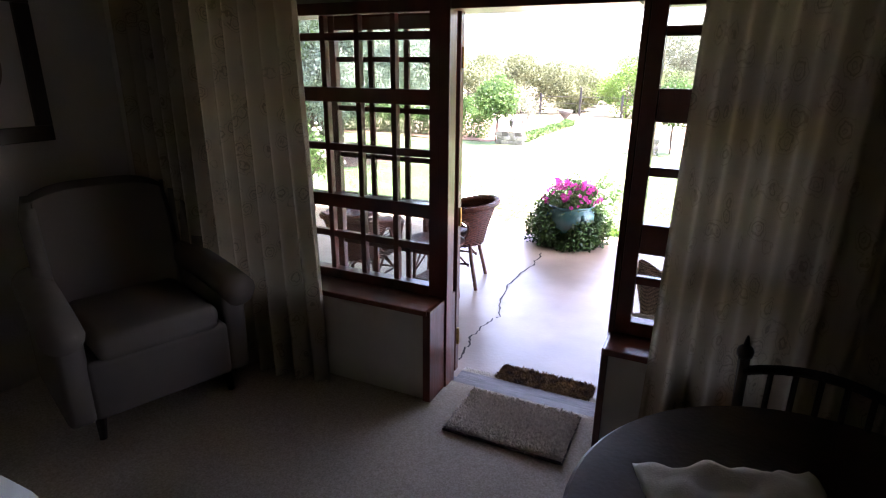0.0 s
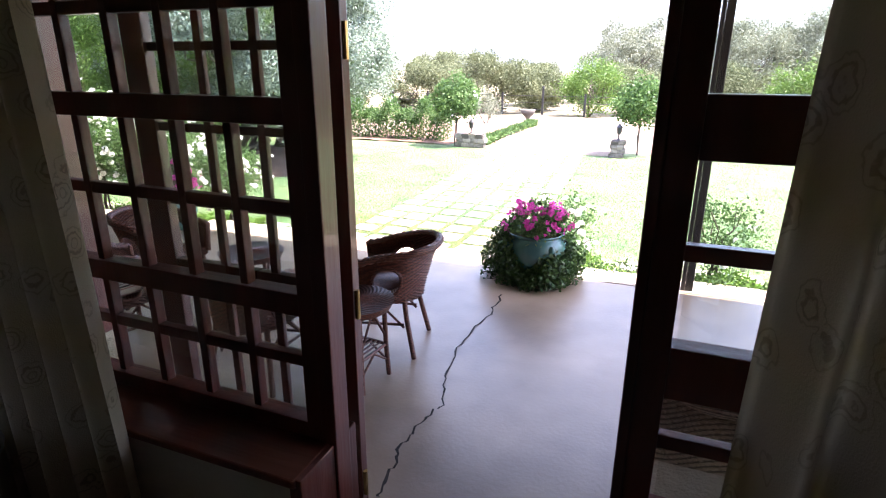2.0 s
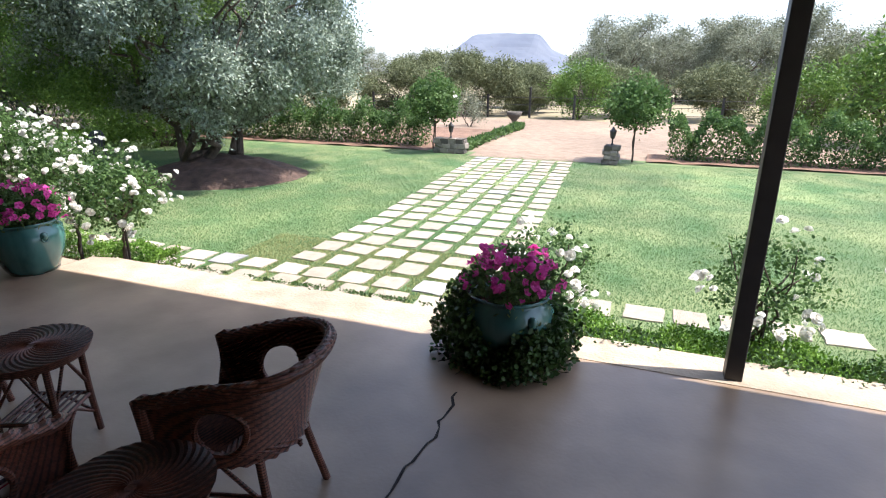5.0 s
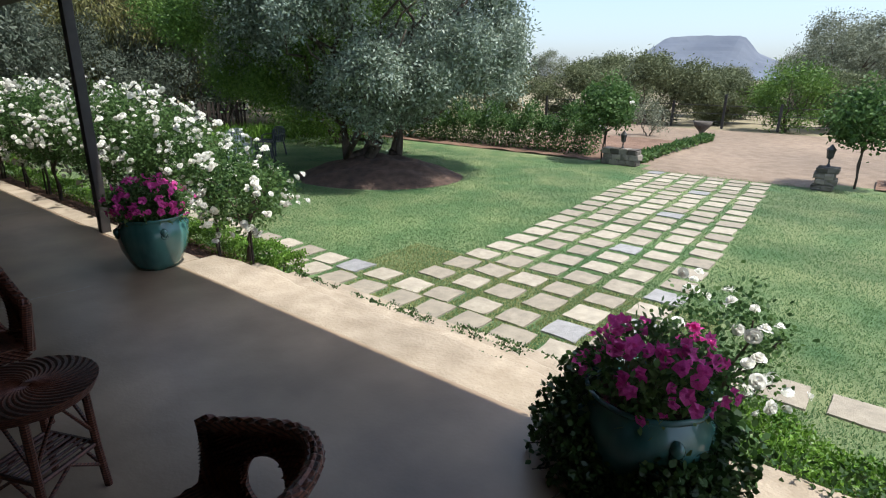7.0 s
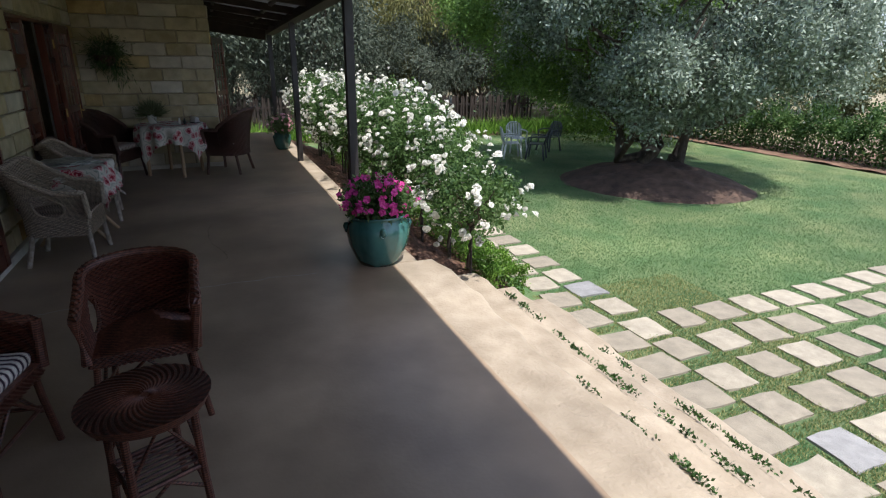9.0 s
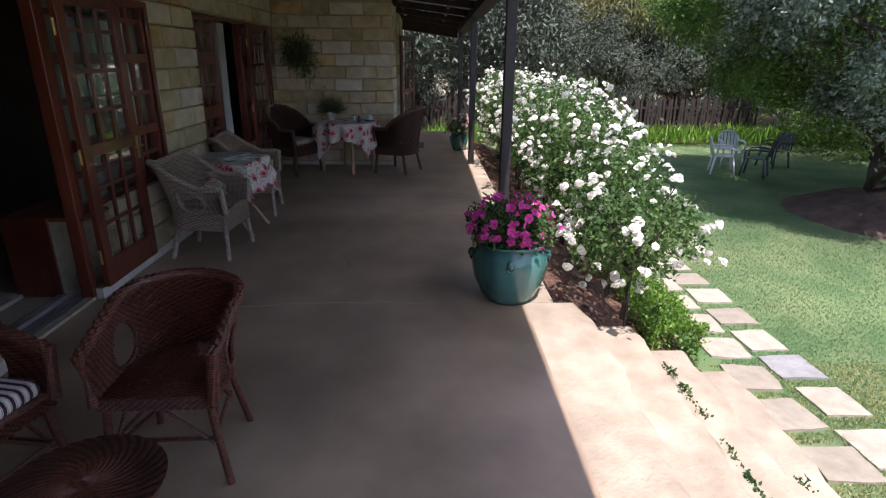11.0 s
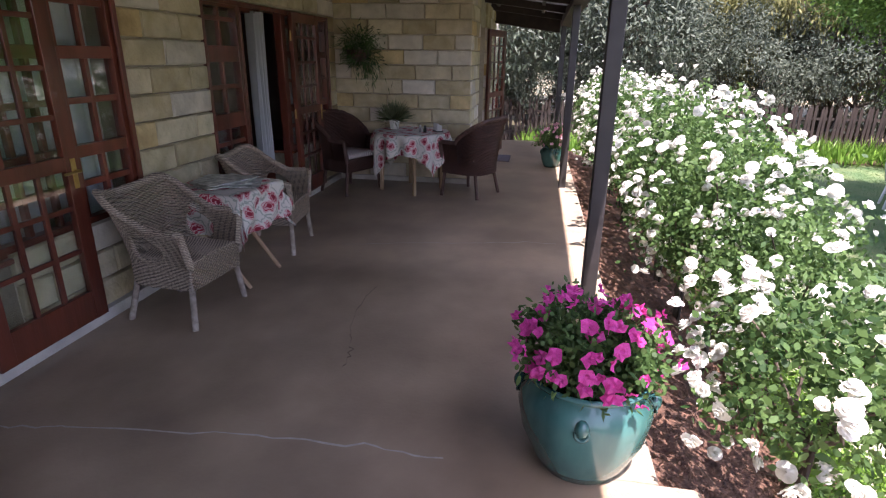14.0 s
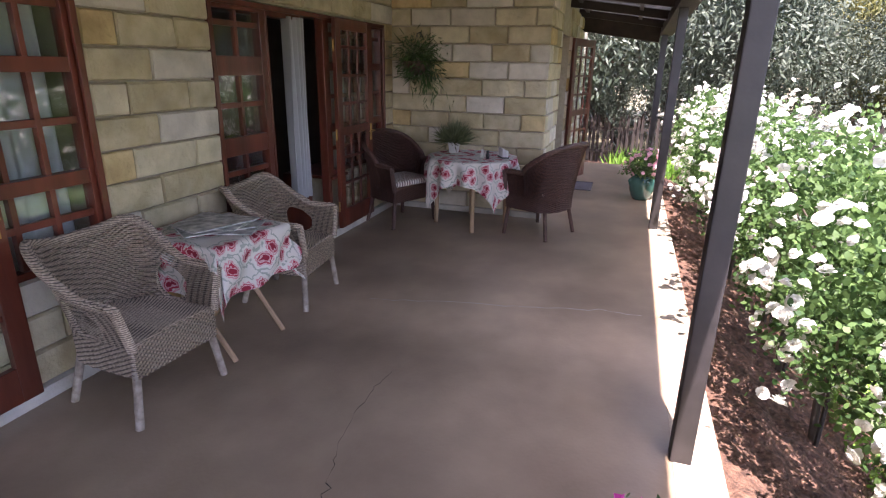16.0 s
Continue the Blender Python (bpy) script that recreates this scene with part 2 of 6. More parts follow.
M_GREYLEAF = leafy("dull_grey_leaves", (0.035, 0.05, 0.03), (0.17, 0.20, 0.15), 0.12, 0.6, 0.4)
M_GREENOLIVE = leafy("green_young_leaves", (0.05, 0.11, 0.02), (0.18, 0.29, 0.06), 0.35, 0.5, 0.7)
M_SHRUB = leafy("grey_green_shrub_leaves", (0.06, 0.075, 0.035), (0.215, 0.24, 0.12), 0.2, 0.7, 1.1)
M_GUM = leafy("gum_leaves", (0.1, 0.115, 0.075), (0.31, 0.335, 0.235), 0.2, 0.6, 1.0)
M_YELLOW = leafy("yellow_green_pepper_leaves", (0.09, 0.10, 0.03), (0.28, 0.265, 0.1), 0.3, 0.6, 0.5)
M_ROSELEAF = leafy("rose_leaves", (0.03, 0.075, 0.022), (0.14, 0.235, 0.07), 0.42, 0.55, 1.5)
M_BOX = leafy("box_leaves", (0.05, 0.13, 0.015), (0.22, 0.38, 0.06), 0.3, 0.4, 3)
M_IVY = leafy("ivy_leaves", (0.02, 0.05, 0.015), (0.08, 0.15, 0.04), 0.2, 0.35, 4)
M_WHITE = leafy("white_petals", (0.78, 0.76, 0.68), (0.9, 0.9, 0.86), 0.3, 0.6, 5)
M_PINK = leafy("magenta_petals", (0.5, 0.02, 0.2), (0.78, 0.11, 0.44), 0.4, 0.5, 9)
M_PALEPINK = leafy("pale_pink_petals", (0.6, 0.25, 0.35), (0.75, 0.45, 0.5), 0.3, 0.5, 9)
M_STALK = surf("green_stalk", (0.06, 0.10, 0.03), (0.12, 0.15, 0.05), 10, 0.7, 0.1)
M_GLAZE = surf("teal_glaze", (0.015, 0.07, 0.07), (0.06, 0.17, 0.15), 5, 0.22, 0.05, 12, 0.35, 3, (1, 1, 0.3), coat=0.5)
M_WICKER = surf("dark_red_brown_rattan", (0.085, 0.024, 0.015), (0.23, 0.078, 0.045), 60, 0.5, 0.15, 200, 0.3, 4, gap_shade=30.0)
M_GREYWICKER = surf("weathered_grey_rattan", (0.27, 0.2, 0.145), (0.56, 0.45, 0.345), 90, 0.75, 0.2, 200, 0.14, 3, gap_shade=30.0)
M_PALELEG = surf("whitewashed_rattan_leg", (0.24, 0.19, 0.15), (0.44, 0.37, 0.31), 25, 0.75, 0.15, 100, 0.3, 6)
M_BROWNWICKER = surf("brown_woven_rattan", (0.07, 0.03, 0.022), (0.15, 0.075, 0.055), 60, 0.6, 0.15, 200, 0.3, 4, gap_shade=30.0)
M_PALEWOOD = surf("pale_wood", (0.32, 0.2, 0.11), (0.45, 0.3, 0.18), 14, 0.6, 0.1, 60, 0.2, 3, (1, 1, 0.2))
M_GLASS = glassy("window_glass")
M_CURTAIN = cloth("cream_floral_curtain", (0.36, 0.295, 0.21), (0.47, 0.39, 0.285), 0.3, ((0.36, 0.41, (0.26, 0.21, 0.15)), (0.5, 0.53, (0.3, 0.25, 0.18)), (0.24, 0.27, (0.28, 0.23, 0.17))), 9.0)
M_NET = cloth("white_lace_curtain", (0.55, 0.55, 0.57), (0.68, 0.68, 0.7), 0.3)
M_FLORAL = cloth("rose_print_cloth", (0.58, 0.53, 0.47), (0.7, 0.65, 0.59), 0.1, ((0.68, 0.76, (0.34, 0.36, 0.31)), (0.02, 0.34, (0.26, 0.012, 0.03)), (0.34, 0.38, (0.6, 0.28, 0.3)), (0.39, 0.46, (0.4, 0.03, 0.06)), (0.49, 0.54, (0.58, 0.24, 0.27))), 7.6, flat=True)
# Cream cloth set darker, so its colour carries the room's dimness.
M_UPHOL = cloth("dimmed_cream_upholstery", (0.115, 0.095, 0.075), (0.165, 0.14, 0.11))
M_LINEN = cloth("white_linen", (0.72, 0.7, 0.68), (0.8, 0.78, 0.76))
M_STRIPE = striped("striped_cushion_cloth", 9.0)
M_RUG = surf("shaggy_beige_rug", (0.62, 0.54, 0.46), (0.9, 0.83, 0.74), 70, 0.98, 0.3, 130, 0.1)
M_RUGEDGE = surf("rug_binding", (0.1, 0.085, 0.09), (0.16, 0.14, 0.14), 30, 0.95, 0.3)
M_COIR = surf("mottled_brown_doormat", (0.05, 0.028, 0.018), (0.33, 0.19, 0.07), 22, 0.98, 0.9, 150, 0.2, 8)
M_ALU = surf("dull_aluminium", (0.4, 0.4, 0.42), (0.5, 0.5, 0.52), 12, 0.45, 0.1, 90, 0.2, 2, metal=0.8)
M_SILL = surf("weathered_grey_sill", (0.13, 0.115, 0.12), (0.26, 0.235, 0.23), 30, 0.6, 0.2, 90, 0.4, 4, (0.2, 1, 1))
M_BRASS = surf("worn_brass", (0.45, 0.3, 0.1), (0.6, 0.42, 0.17), 20, 0.35, 0.05, metal=0.9)
M_PAPER = surf("printed_paper", (0.16, 0.17, 0.15), (0.62, 0.6, 0.55), 16, 0.5, 0.02, 50, 0.2, 8)
M_PLASTIC = surf("white_garden_plastic", (0.74, 0.74, 0.74), (0.82, 0.82, 0.82), 6, 0.45, 0.03)
M_GREYPLASTIC = surf("blue_grey_garden_plastic", (0.06, 0.065, 0.085), (0.09, 0.095, 0.12), 6, 0.35, 0.03)
M_CHINA = surf("white_china", (0.75, 0.74, 0.7), (0.82, 0.81, 0.78), 6, 0.3, 0.02)
# Distance haze is painted into the hill as a blue-grey base colour.
M_MESA = surf("haze_painted_hill", (0.105, 0.125, 0.165), (0.15, 0.17, 0.205), 0.02, 1.0, 0.0, 1, 0.2, 0.006)
M_ART = surf("faded_print", (0.25, 0.19, 0.15), (0.42, 0.33, 0.27), 5, 0.6, 0.0)
M_FENCE = surf("weathered_fence_wood", (0.02, 0.015, 0.012), (0.05, 0.036, 0.028), 10, 0.9, 0.3, 50, 0.3, 3, (1, 1, 0.2))
M_REDCLOTH = surf("red_cloth", (0.45, 0.03, 0.03), (0.55, 0.06, 0.05), 10, 0.9, 0.1)
M_LAMP = surf("black_iron", (0.02, 0.02, 0.02), (0.04, 0.04, 0.04), 10, 0.5, 0.1)
M_ROUGHSTONE = surf("rough_grey_stone", (0.1, 0.088, 0.074), (0.3, 0.265, 0.22), 9, 0.95, 0.8, 22, 0.3, 3, per_object=0.5)


# ---- mesh helpers ----
def box(bm, x0, y0, z0, x1, y1, z1, bevel=0.0):
    m = Matrix.Translation(((x0 + x1) / 2, (y0 + y1) / 2, (z0 + z1) / 2)) @ Matrix.Diagonal((abs(x1 - x0), abs(y1 - y0), abs(z1 - z0), 1))
    made = bmesh.ops.create_cube(bm, size=1, matrix=m)
    if bevel:
        edges = list({e for v in made["verts"] for e in v.link_edges})
        bmesh.ops.bevel(bm, geom=edges, offset=bevel, segments=2, affect="EDGES", profile=0.5)
    return bm


def tube(bm, pts, r, sides=8, closed=False, r_end=None):
    """A round bar along points."""
    pts = [Vector(p) for p in pts]
    n = len(pts)
    rings = []
    for i, p in enumerate(pts):
        a = pts[(i - 1) % n] if closed or i else p
        b = pts[(i + 1) % n] if closed or i < n - 1 else p
        d = (b - a).normalized()
        u = d.cross(Vector((0, 0, 1)))
        u = d.cross(Vector((1, 0, 0))) if u.length < 0.1 else u
        u.normalize()
        w = d.cross(u)
        rad = r if r_end is None else r + (r_end - r) * i / max(n - 1, 1)
        rings.append([bm.verts.new(p + (u * math.cos(2 * math.pi * k / sides) + w * math.sin(2 * math.pi * k / sides)) * rad) for k in range(sides)])
    for i in range(n if closed else n - 1):
        a, b = rings[i], rings[(i + 1) % n]
        for k in range(sides):
            bm.faces.new((a[k], a[(k + 1) % sides], b[(k + 1) % sides], b[k]))
    if not closed:
        bm.faces.new(rings[0][::-1])
        bm.faces.new(rings[-1])
    return bm


def lathe(bm, profile, sides=40, cap=True):
    """Turns (radius, height) pairs round the z axis."""
    rings = [[bm.verts.new((r * math.cos(2 * math.pi * k / sides), r * math.sin(2 * math.pi * k / sides), z)) for k in range(sides)] for r, z in profile]
    for a, b in zip(rings, rings[1:]):
        for k in range(sides):
            bm.faces.new((a[k], a[(k + 1) % sides], b[(k + 1) % sides], b[k]))
    if cap:
        bm.faces.new(rings[0][::-1])
    return bm


def grid(bm, f, nu, nv, keep=None, print_size=None):
    """A sheet of nu x nv cells at f(u, v)."""
    vs = [[bm.verts.new(f(i / nu, j / nv)) for j in range(nv + 1)] for i in range(nu + 1)]
    for i in range(nu):
        for j in range(nv):
            if keep is None or keep((i + 0.5) / nu, (j + 0.5) / nv):
                bm.faces.new((vs[i][j], vs[i + 1][j], vs[i + 1][j + 1], vs[i][j + 1]))
    if print_size:
        flat = bm.loops.layers.uv.new("print")
        spot = {vs[i][j]: (print_size[0] * i / nu, print_size[1] * j / nv) for i in range(nu + 1) for j in range(nv + 1)}
        for face in bm.faces:
            for loop in face.loops:
                loop[flat].uv = spot[loop.vert]
    bmesh.ops.delete(bm, geom=[v for v in bm.verts if not v.link_faces], context="VERTS")
    return bm


def mesh_of(name, bm, material, smooth=False):
    me = bpy.data.meshes.new(name)
    bmesh.ops.recalc_face_normals(bm, faces=bm.faces)
    bm.to_mesh(me)
    bm.free()
    me.materials.append(material)
    if smooth:
        me.shade_smooth()
    return me


def part(name, bm, material, parent, label="", smooth=False):
    ob = new(name, mesh_of(name, bm, material, smooth))
    ob.parent = parent
    if label:
        tagged(ob, label)
    return ob


def thing(name, label, category, m=None, group="", kind=""):
    ob = new(name)
    ob.empty_display_size = 0.1
    if m is not None:
        ob.matrix_basis = m
    return tagged(ob, label, category, group, kind)


def solid(name, bm, material, label, category, kind="", smooth=False, m=None):
    ob = new(name, mesh_of(name, bm, material, smooth))
    if m is not None:
        ob.matrix_basis = m
    return tagged(ob, label, category, "", kind)


def raw_mesh(name, verts, faces_per, material):
    """A mesh from an array of vertices in which every faces_per in a row make one face."""
    me = bpy.data.meshes.new(name)
    n = len(verts)
    me.vertices.add(n)
    me.vertices.foreach_set("co", np.asarray(verts, np.float32).ravel())
    me.loops.add(n)
    me.loops.foreach_set("vertex_index", np.arange(n, dtype=np.int32))
    me.polygons.add(n // faces_per)
    me.polygons.foreach_set("loop_start", np.arange(0, n, faces_per, dtype=np.int32))
    me.polygons.foreach_set("loop_total", np.full(n // faces_per, faces_per, np.int32))
    me.update(calc_edges=True)
    me.materials.append(material)
    return me


def unit(v):
    return v / np.maximum(np.linalg.norm(v, axis=-1, keepdims=True), 1e-9)


def leaf_mesh(name, at, length, width, material, rng, droop=0.0, outward=None, oval=False):
    """Pointed leaves at the places given, turned at random."""
    n = len(at)
    d = rng.normal(size=(n, 3))
    if outward is not None:
        d = unit(d) + outward
    d[:, 2] -= droop
    d = unit(d)
    s = unit(np.cross(d, rng.normal(size=(n, 3))))
    L = (length * rng.uniform(0.6, 1.25, n))[:, None]
    W = (width * rng.uniform(0.7, 1.2, n))[:, None]
    if oval:
        v = np.stack([at, at + d * L * 0.2 + s * W * 0.36, at + d * L * 0.55 + s * W * 0.5, at + d * L, at + d * L * 0.55 - s * W * 0.5, at + d * L * 0.2 - s * W * 0.36], 1)
        return raw_mesh(name, v.reshape(-1, 3), 6, material)
    v = np.stack([at, at + d * L * 0.45 + s * W / 2, at + d * L, at + d * L * 0.45 - s * W / 2], 1)
    return raw_mesh(name, v.reshape(-1, 3), 4, material)


def clumps(rng, n, per, radii, spread, hollow=0.55, flat=0.0, lobes=0):
    """Leaf places in many small clumps spread through an egg shape, thicker near its skin; also the way out from the middle."""
    d = unit(rng.normal(size=(n, 3)))
    r = rng.uniform(hollow**3, 1, n) ** (1 / 3)
    wobble = 1 + 0.16 * np.sin(d[:, 0] * 5 + 1.3) * np.cos(d[:, 1] * 4 + d[:, 2] * 6) + rng.normal(0, 0.05, n)
    c = d * (r * wobble)[:, None] * np.array(radii)
    if lobes:
        # boughs: clumps gather round a few heads, with dark gaps between them
        heads = unit(rng.normal(size=(lobes, 3))) * rng.uniform(0.62, 0.92, (lobes, 1))
        size = 1.75 / lobes**0.5 * rng.uniform(0.7, 1.3, lobes)
        pick = rng.integers(0, lobes, n)
        d = unit(rng.normal(size=(n, 3)) + 0.5 * heads[pick])
        c = (heads[pick] + d * (size[pick] * rng.uniform(0.6, 1.0, n))[:, None]) * np.array(radii)
    if flat:
        c[:, 2] = np.maximum(c[:, 2], -radii[2] * flat + rng.normal(0, 0.08 * radii[2], n))
    at = np.repeat(c, per, 0) + rng.normal(0, spread, (n * per, 3)) * rng.uniform(0.5, 1.4, (n * per, 1))
    return at, np.repeat(d, per, 0)


def limb(bm, a, b, r0, r1, rng, bends=5, wild=0.12):
    a, b = Vector(a), Vector(b)
    span = (b - a).length
    pts = []
    for i in range(bends + 1):
        p = a.lerp(b, i / bends)
        if 0 < i < bends:
            p += Vector(rng.normal(0, wild * span * 0.4, 3))
        pts.append(p)
    return tube(bm, pts, r0, 8, False, r1)

# ---- setting: room, house, veranda, garden ----
LAWN = -0.6
ROOM = 0.08  # the room's floor
Y_IN, Y_OUT = 2.58, 3.1
HEAD = 2.06
HINGES = (-0.205, -4.34, -8.18)  # where each garden door hangs



def left(h):
    """How far the fixed window beside a door reaches."""
    return 1.3 if h < -8 else 1.4


def wall(name, boxes, material, label):
    bm = bmesh.new()
    for b in boxes:
        box(bm, *b)
    return solid(name, bm, material, label, "wall", "structure")


# front wall, with three wide openings for the garden doors
spans, x_left = [], 4.0
for h in HINGES:
    spans.append((h + 1.5, x_left))
    x_left = h - left(h)
spans.append((-10.0, x_left))
core = []
for a, b in spans:
    core.append((a, Y_IN, -0.6, b, Y_OUT - 0.03, 2.75))
for h in HINGES:
    core.append((h - left(h), Y_IN, HEAD, h + 1.5, Y_OUT - 0.03, 2.75))
    core.append((h - left(h), Y_IN, -0.6, h - 0.02, 2.86, 0.57))
    if h < -1:
        core.append((h - left(h), 2.86, -0.6, h - 0.32, Y_OUT - 0.03, 0.57))
    core.append((h + 0.84, Y_IN, -0.6, h + 1.5, Y_OUT - 0.03, 0.57))
    core.append((h - 0.02, Y_IN, -0.6, h + 0.84, Y_OUT - 0.03, 0.02))
wall_front = wall("wall_front", core, M_MORTAR, "thick sandstone front wall of the house, pale mortar joints")
bm = bmesh.new()
for a, b in spans:
    if a > -3:
        box(bm, max(a, -2.4), Y_IN - 0.012, 0.0, b, Y_IN - 0.002, 2.6)
h = HINGES[0]
for a, b, z0, z1 in ((h - left(h), h + 1.5, HEAD, 2.6), (h - left(h), h - 0.02, ROOM, 0.57), (h + 0.84, h + 1.5, ROOM, 0.57)):
    box(bm, a, Y_IN - 0.012, z0, b, Y_IN - 0.002, z1)
solid("wall_room_front", bm, M_PLASTER, "cream plaster on the inside of the front wall", "wall", "structure")
wall("wall_room_left", [(-2.5, -3.2, 0.0, -2.3, Y_IN - 0.012, 2.6)], M_PLASTER, "cream plastered room wall in shade")
wall("wall_room_right", [(3.6, -3.2, 0.0, 3.8, Y_IN - 0.012, 2.6)], M_PLASTER, "cream plastered room wall")
wall("wall_room_back", [(-2.5, -3.4, 0.0, 3.8, -3.2, 2.6)], M_PLASTER, "cream plastered room wall")
bm = bmesh.new()
box(bm, -2.5, -3.4, -0.1, 3.8, Y_IN + 0.22, ROOM)
solid("floor_room", bm, M_CARPET, "beige pile carpet on the room floor", "floor", "structure")
bm = bmesh.new()
box(bm, -2.5, -3.4, 2.6, 3.8, Y_IN, 2.7)
solid("ceiling_room", bm, M_PLASTER, "plain pale room ceiling", "ceiling", "structure")
# dark rooms behind the other two doors; their dimness is painted into the walls
for k, h in enumerate(HINGES[1:]):
    a, b = h - 1.5, h + 1.7
    wall("wall_other_room_%d" % (k + 1), [(a - 0.1, -0.6, 0, a, Y_IN - 0.01, 2.6), (b, -0.6, 0, b + 0.1, Y_IN - 0.01, 2.6), (a - 0.1, -0.7, 0, b + 0.1, -0.6, 2.6)], M_DARKROOM, "room wall coloured dark brown to stand for the dim interior")
    bm = bmesh.new()
    box(bm, a - 0.1, -0.7, -0.1, b + 0.1, Y_IN, 0.05)
    solid("floor_other_room_%d" % (k + 1), bm, M_CARPET, "carpeted floor of a shaded room", "floor", "structure")
    bm = bmesh.new()
    box(bm, a - 0.1, -0.7, 2.6, b + 0.1, Y_IN, 2.7)
    solid("ceiling_other_room_%d" % (k + 1), bm, M_PLASTER, "ceiling of a shaded room", "ceiling", "structure")

# wing of the house that stands out towards the garden, with a door
WX, WY = -9.66, 4.9
wing_core = [(-10.0, Y_OUT - 0.03, -0.6, WX - 0.03, WY - 0.03, 2.75), (-10.65, 4.5, -0.6, -10.0, WY - 0.03, 2.75), (-14.0, 4.5, -0.6, -11.65, WY - 0.03, 2.75), (-11.65, 4.5, 2.04, -10.65, WY - 0.03, 2.75), (-11.65, 4.4, -0.6, -10.65, 4.6, 2.04)]
wall_wing = wall("wall_wing", wing_core, M_MORTAR, "sandstone wall of the wing of the house")
wall("wall_wing_side", [(-14.2, -0.6, -0.6, -14.0, WY, 2.75)], M_MORTAR, "plain side wall of the wing")

# veranda floor and broad steps
bm = bmesh.new()
box(bm, -14.0, Y_OUT - 0.2, -0.62, 4.6, 6.1, 0.0)
box(bm, -14.0, 6.1, -0.62, -4.27, 6.29, 0.0)
box(bm, -0.5, 6.1, -0.62, 4.6, 6.4, 0.0)
solid("floor_veranda", bm, M_SLAB, "smooth worn pinkish-grey screed veranda floor", "floor", "structure")
rng = np.random.default_rng(5)


def tread(y0, y1, z0, z1, x0=-4.27, x1=-0.5):
    """A long step with a worn, wavering nose."""
    bm = bmesh.new()
    n = 60
    rows = []
    for i in range(n + 1):
        x = x0 + (x1 - x0) * i / n
        w = 0.022 * math.sin(x * 3.1 + y1) + 0.014 * math.sin(x * 11 + y1 * 5) + rng.normal(0, 0.004)
        rows.append([bm.verts.new(p) for p in ((x, y0, z0), (x, y0, z1), (x, y1 - 0.03 + w, z1), (x, y1 - 0.006 + w, z1 - 0.012), (x, y1 + w, z1 - 0.035), (x, y1 + w * 0.5, z0))])
    for a, b in zip(rows, rows[1:]):
        for k in range(5):
            bm.faces.new((a[k], a[k + 1], b[k + 1], b[k]))
    bm.faces.new(rows[0])
    bm.faces.new(rows[-1][::-1])
    return bm


steps = thing("steps", "three long worn cream steps down to the lawn", "steps", kind="structure")
# Top tread begins at the shade line, its paler colour painting sun on the floor.
for y0, y1, z0, z1 in ((6.1, 6.5, -0.62, 0.0), (6.5, 6.9, -0.62, -0.19), (6.9, 7.3, -0.62, -0.39)):
    part("step", tread(y0, y1, z0, z1), M_STEP, steps)
part("step", tread(7.3, 7.68, -0.7, -0.57), M_STEP, steps)
# Sunlit floor edge: paler screed laid from the roof's shadow line outwards.
bm = bmesh.new()
box(bm, -14.0, 6.105, -0.62, -4.275, 6.31, 0.004)
solid("veranda_edge", bm, M_STEP, "kerb along the veranda floor, its sunlight painted in as paler screed", "kerb", "structure")
bm = bmesh.new()
box(bm, -0.495, 6.105, -0.62, 4.6, 6.41, 0.004)
solid("veranda_edge_2", bm, M_STEP, "kerb along the veranda floor, its sunlight painted in as paler screed", "kerb", "structure")
bm = bmesh.new()
for a, b in ((-9.66, HINGES[1] - 0.03), (HINGES[1] + 0.84, HINGES[0] - 1.4), (HINGES[0] + 0.84, 4.0)):
    box(bm, a, Y_OUT - 0.03, 0.0, b, Y_OUT + 0.025, 0.075, 0.004)
box(bm, WX - 0.03, Y_OUT + 0.025, 0.0, WX + 0.02, WY + 0.02, 0.06, 0.004)
solid("plinth", bm, M_PLINTH, "pale plinth strip at the foot of the wall", "plinth", "structure")


def crack(name, pts, width, material, label):
    bm = bmesh.new()
    r = np.random.default_rng(len(pts))
    fine = []
    for (ax, ay), (bx, by) in zip(pts, pts[1:]):
        for k in range(7):
            t = k / 7
            fine.append((ax + (bx - ax) * t + r.normal(0, 0.01), ay + (by - ay) * t + r.normal(0, 0.01)))
    rows = []
    for i, (x, y) in enumerate(fine):
        w = width * r.uniform(0.4, 1.2)
        rows.append((bm.verts.new((x - w, y - w * 0.3, 0.003)), bm.verts.new((x + w, y + w * 0.3, 0.003))))
    for a, b in zip(rows, rows[1:]):
        bm.faces.new((a[0], a[1], b[1], b[0]))
    return solid(name, bm, material, label, "crack", "structure")


crack("floor_crack", ((-0.42, 5.5), (-0.4, 5.1), (-0.45, 4.66), (-0.4, 4.22), (-0.3, 3.9), (-0.34, 3.7), (-0.36, 3.5), (-0.32, 3.28), (-0.3, 3.12)), 0.007, M_CRACK, "dark wandering crack in the veranda floor")
crack("floor_crack_2", ((-4.12, 3.35), (-4.18, 3.72), (-4.26, 4.5), (-4.29, 5.07), (-4.27, 5.5)), 0.006, M_FILLER, "pale filled crack in the veranda floor")
crack("floor_crack_3", ((-4.9, 4.78), (-5.12, 4.75), (-5.35, 4.66), (-5.76, 4.62), (-6.05, 4.66)), 0.004, M_CRACK, "fine crack in the veranda floor")
crack("floor_crack_4", ((-6.9, 4.1), (-7.06, 4.67), (-7.15, 5.2), (-7.29, 5.7), (-7.3, 6.05)), 0.005, M_FILLER, "pale joint in the veranda floor")

# veranda roof on steel posts; its eave falls gently along the house
def eave(x):
    """Height of the underside of the eave beam."""
    return 2.375 + 0.0185 * (x + 1)


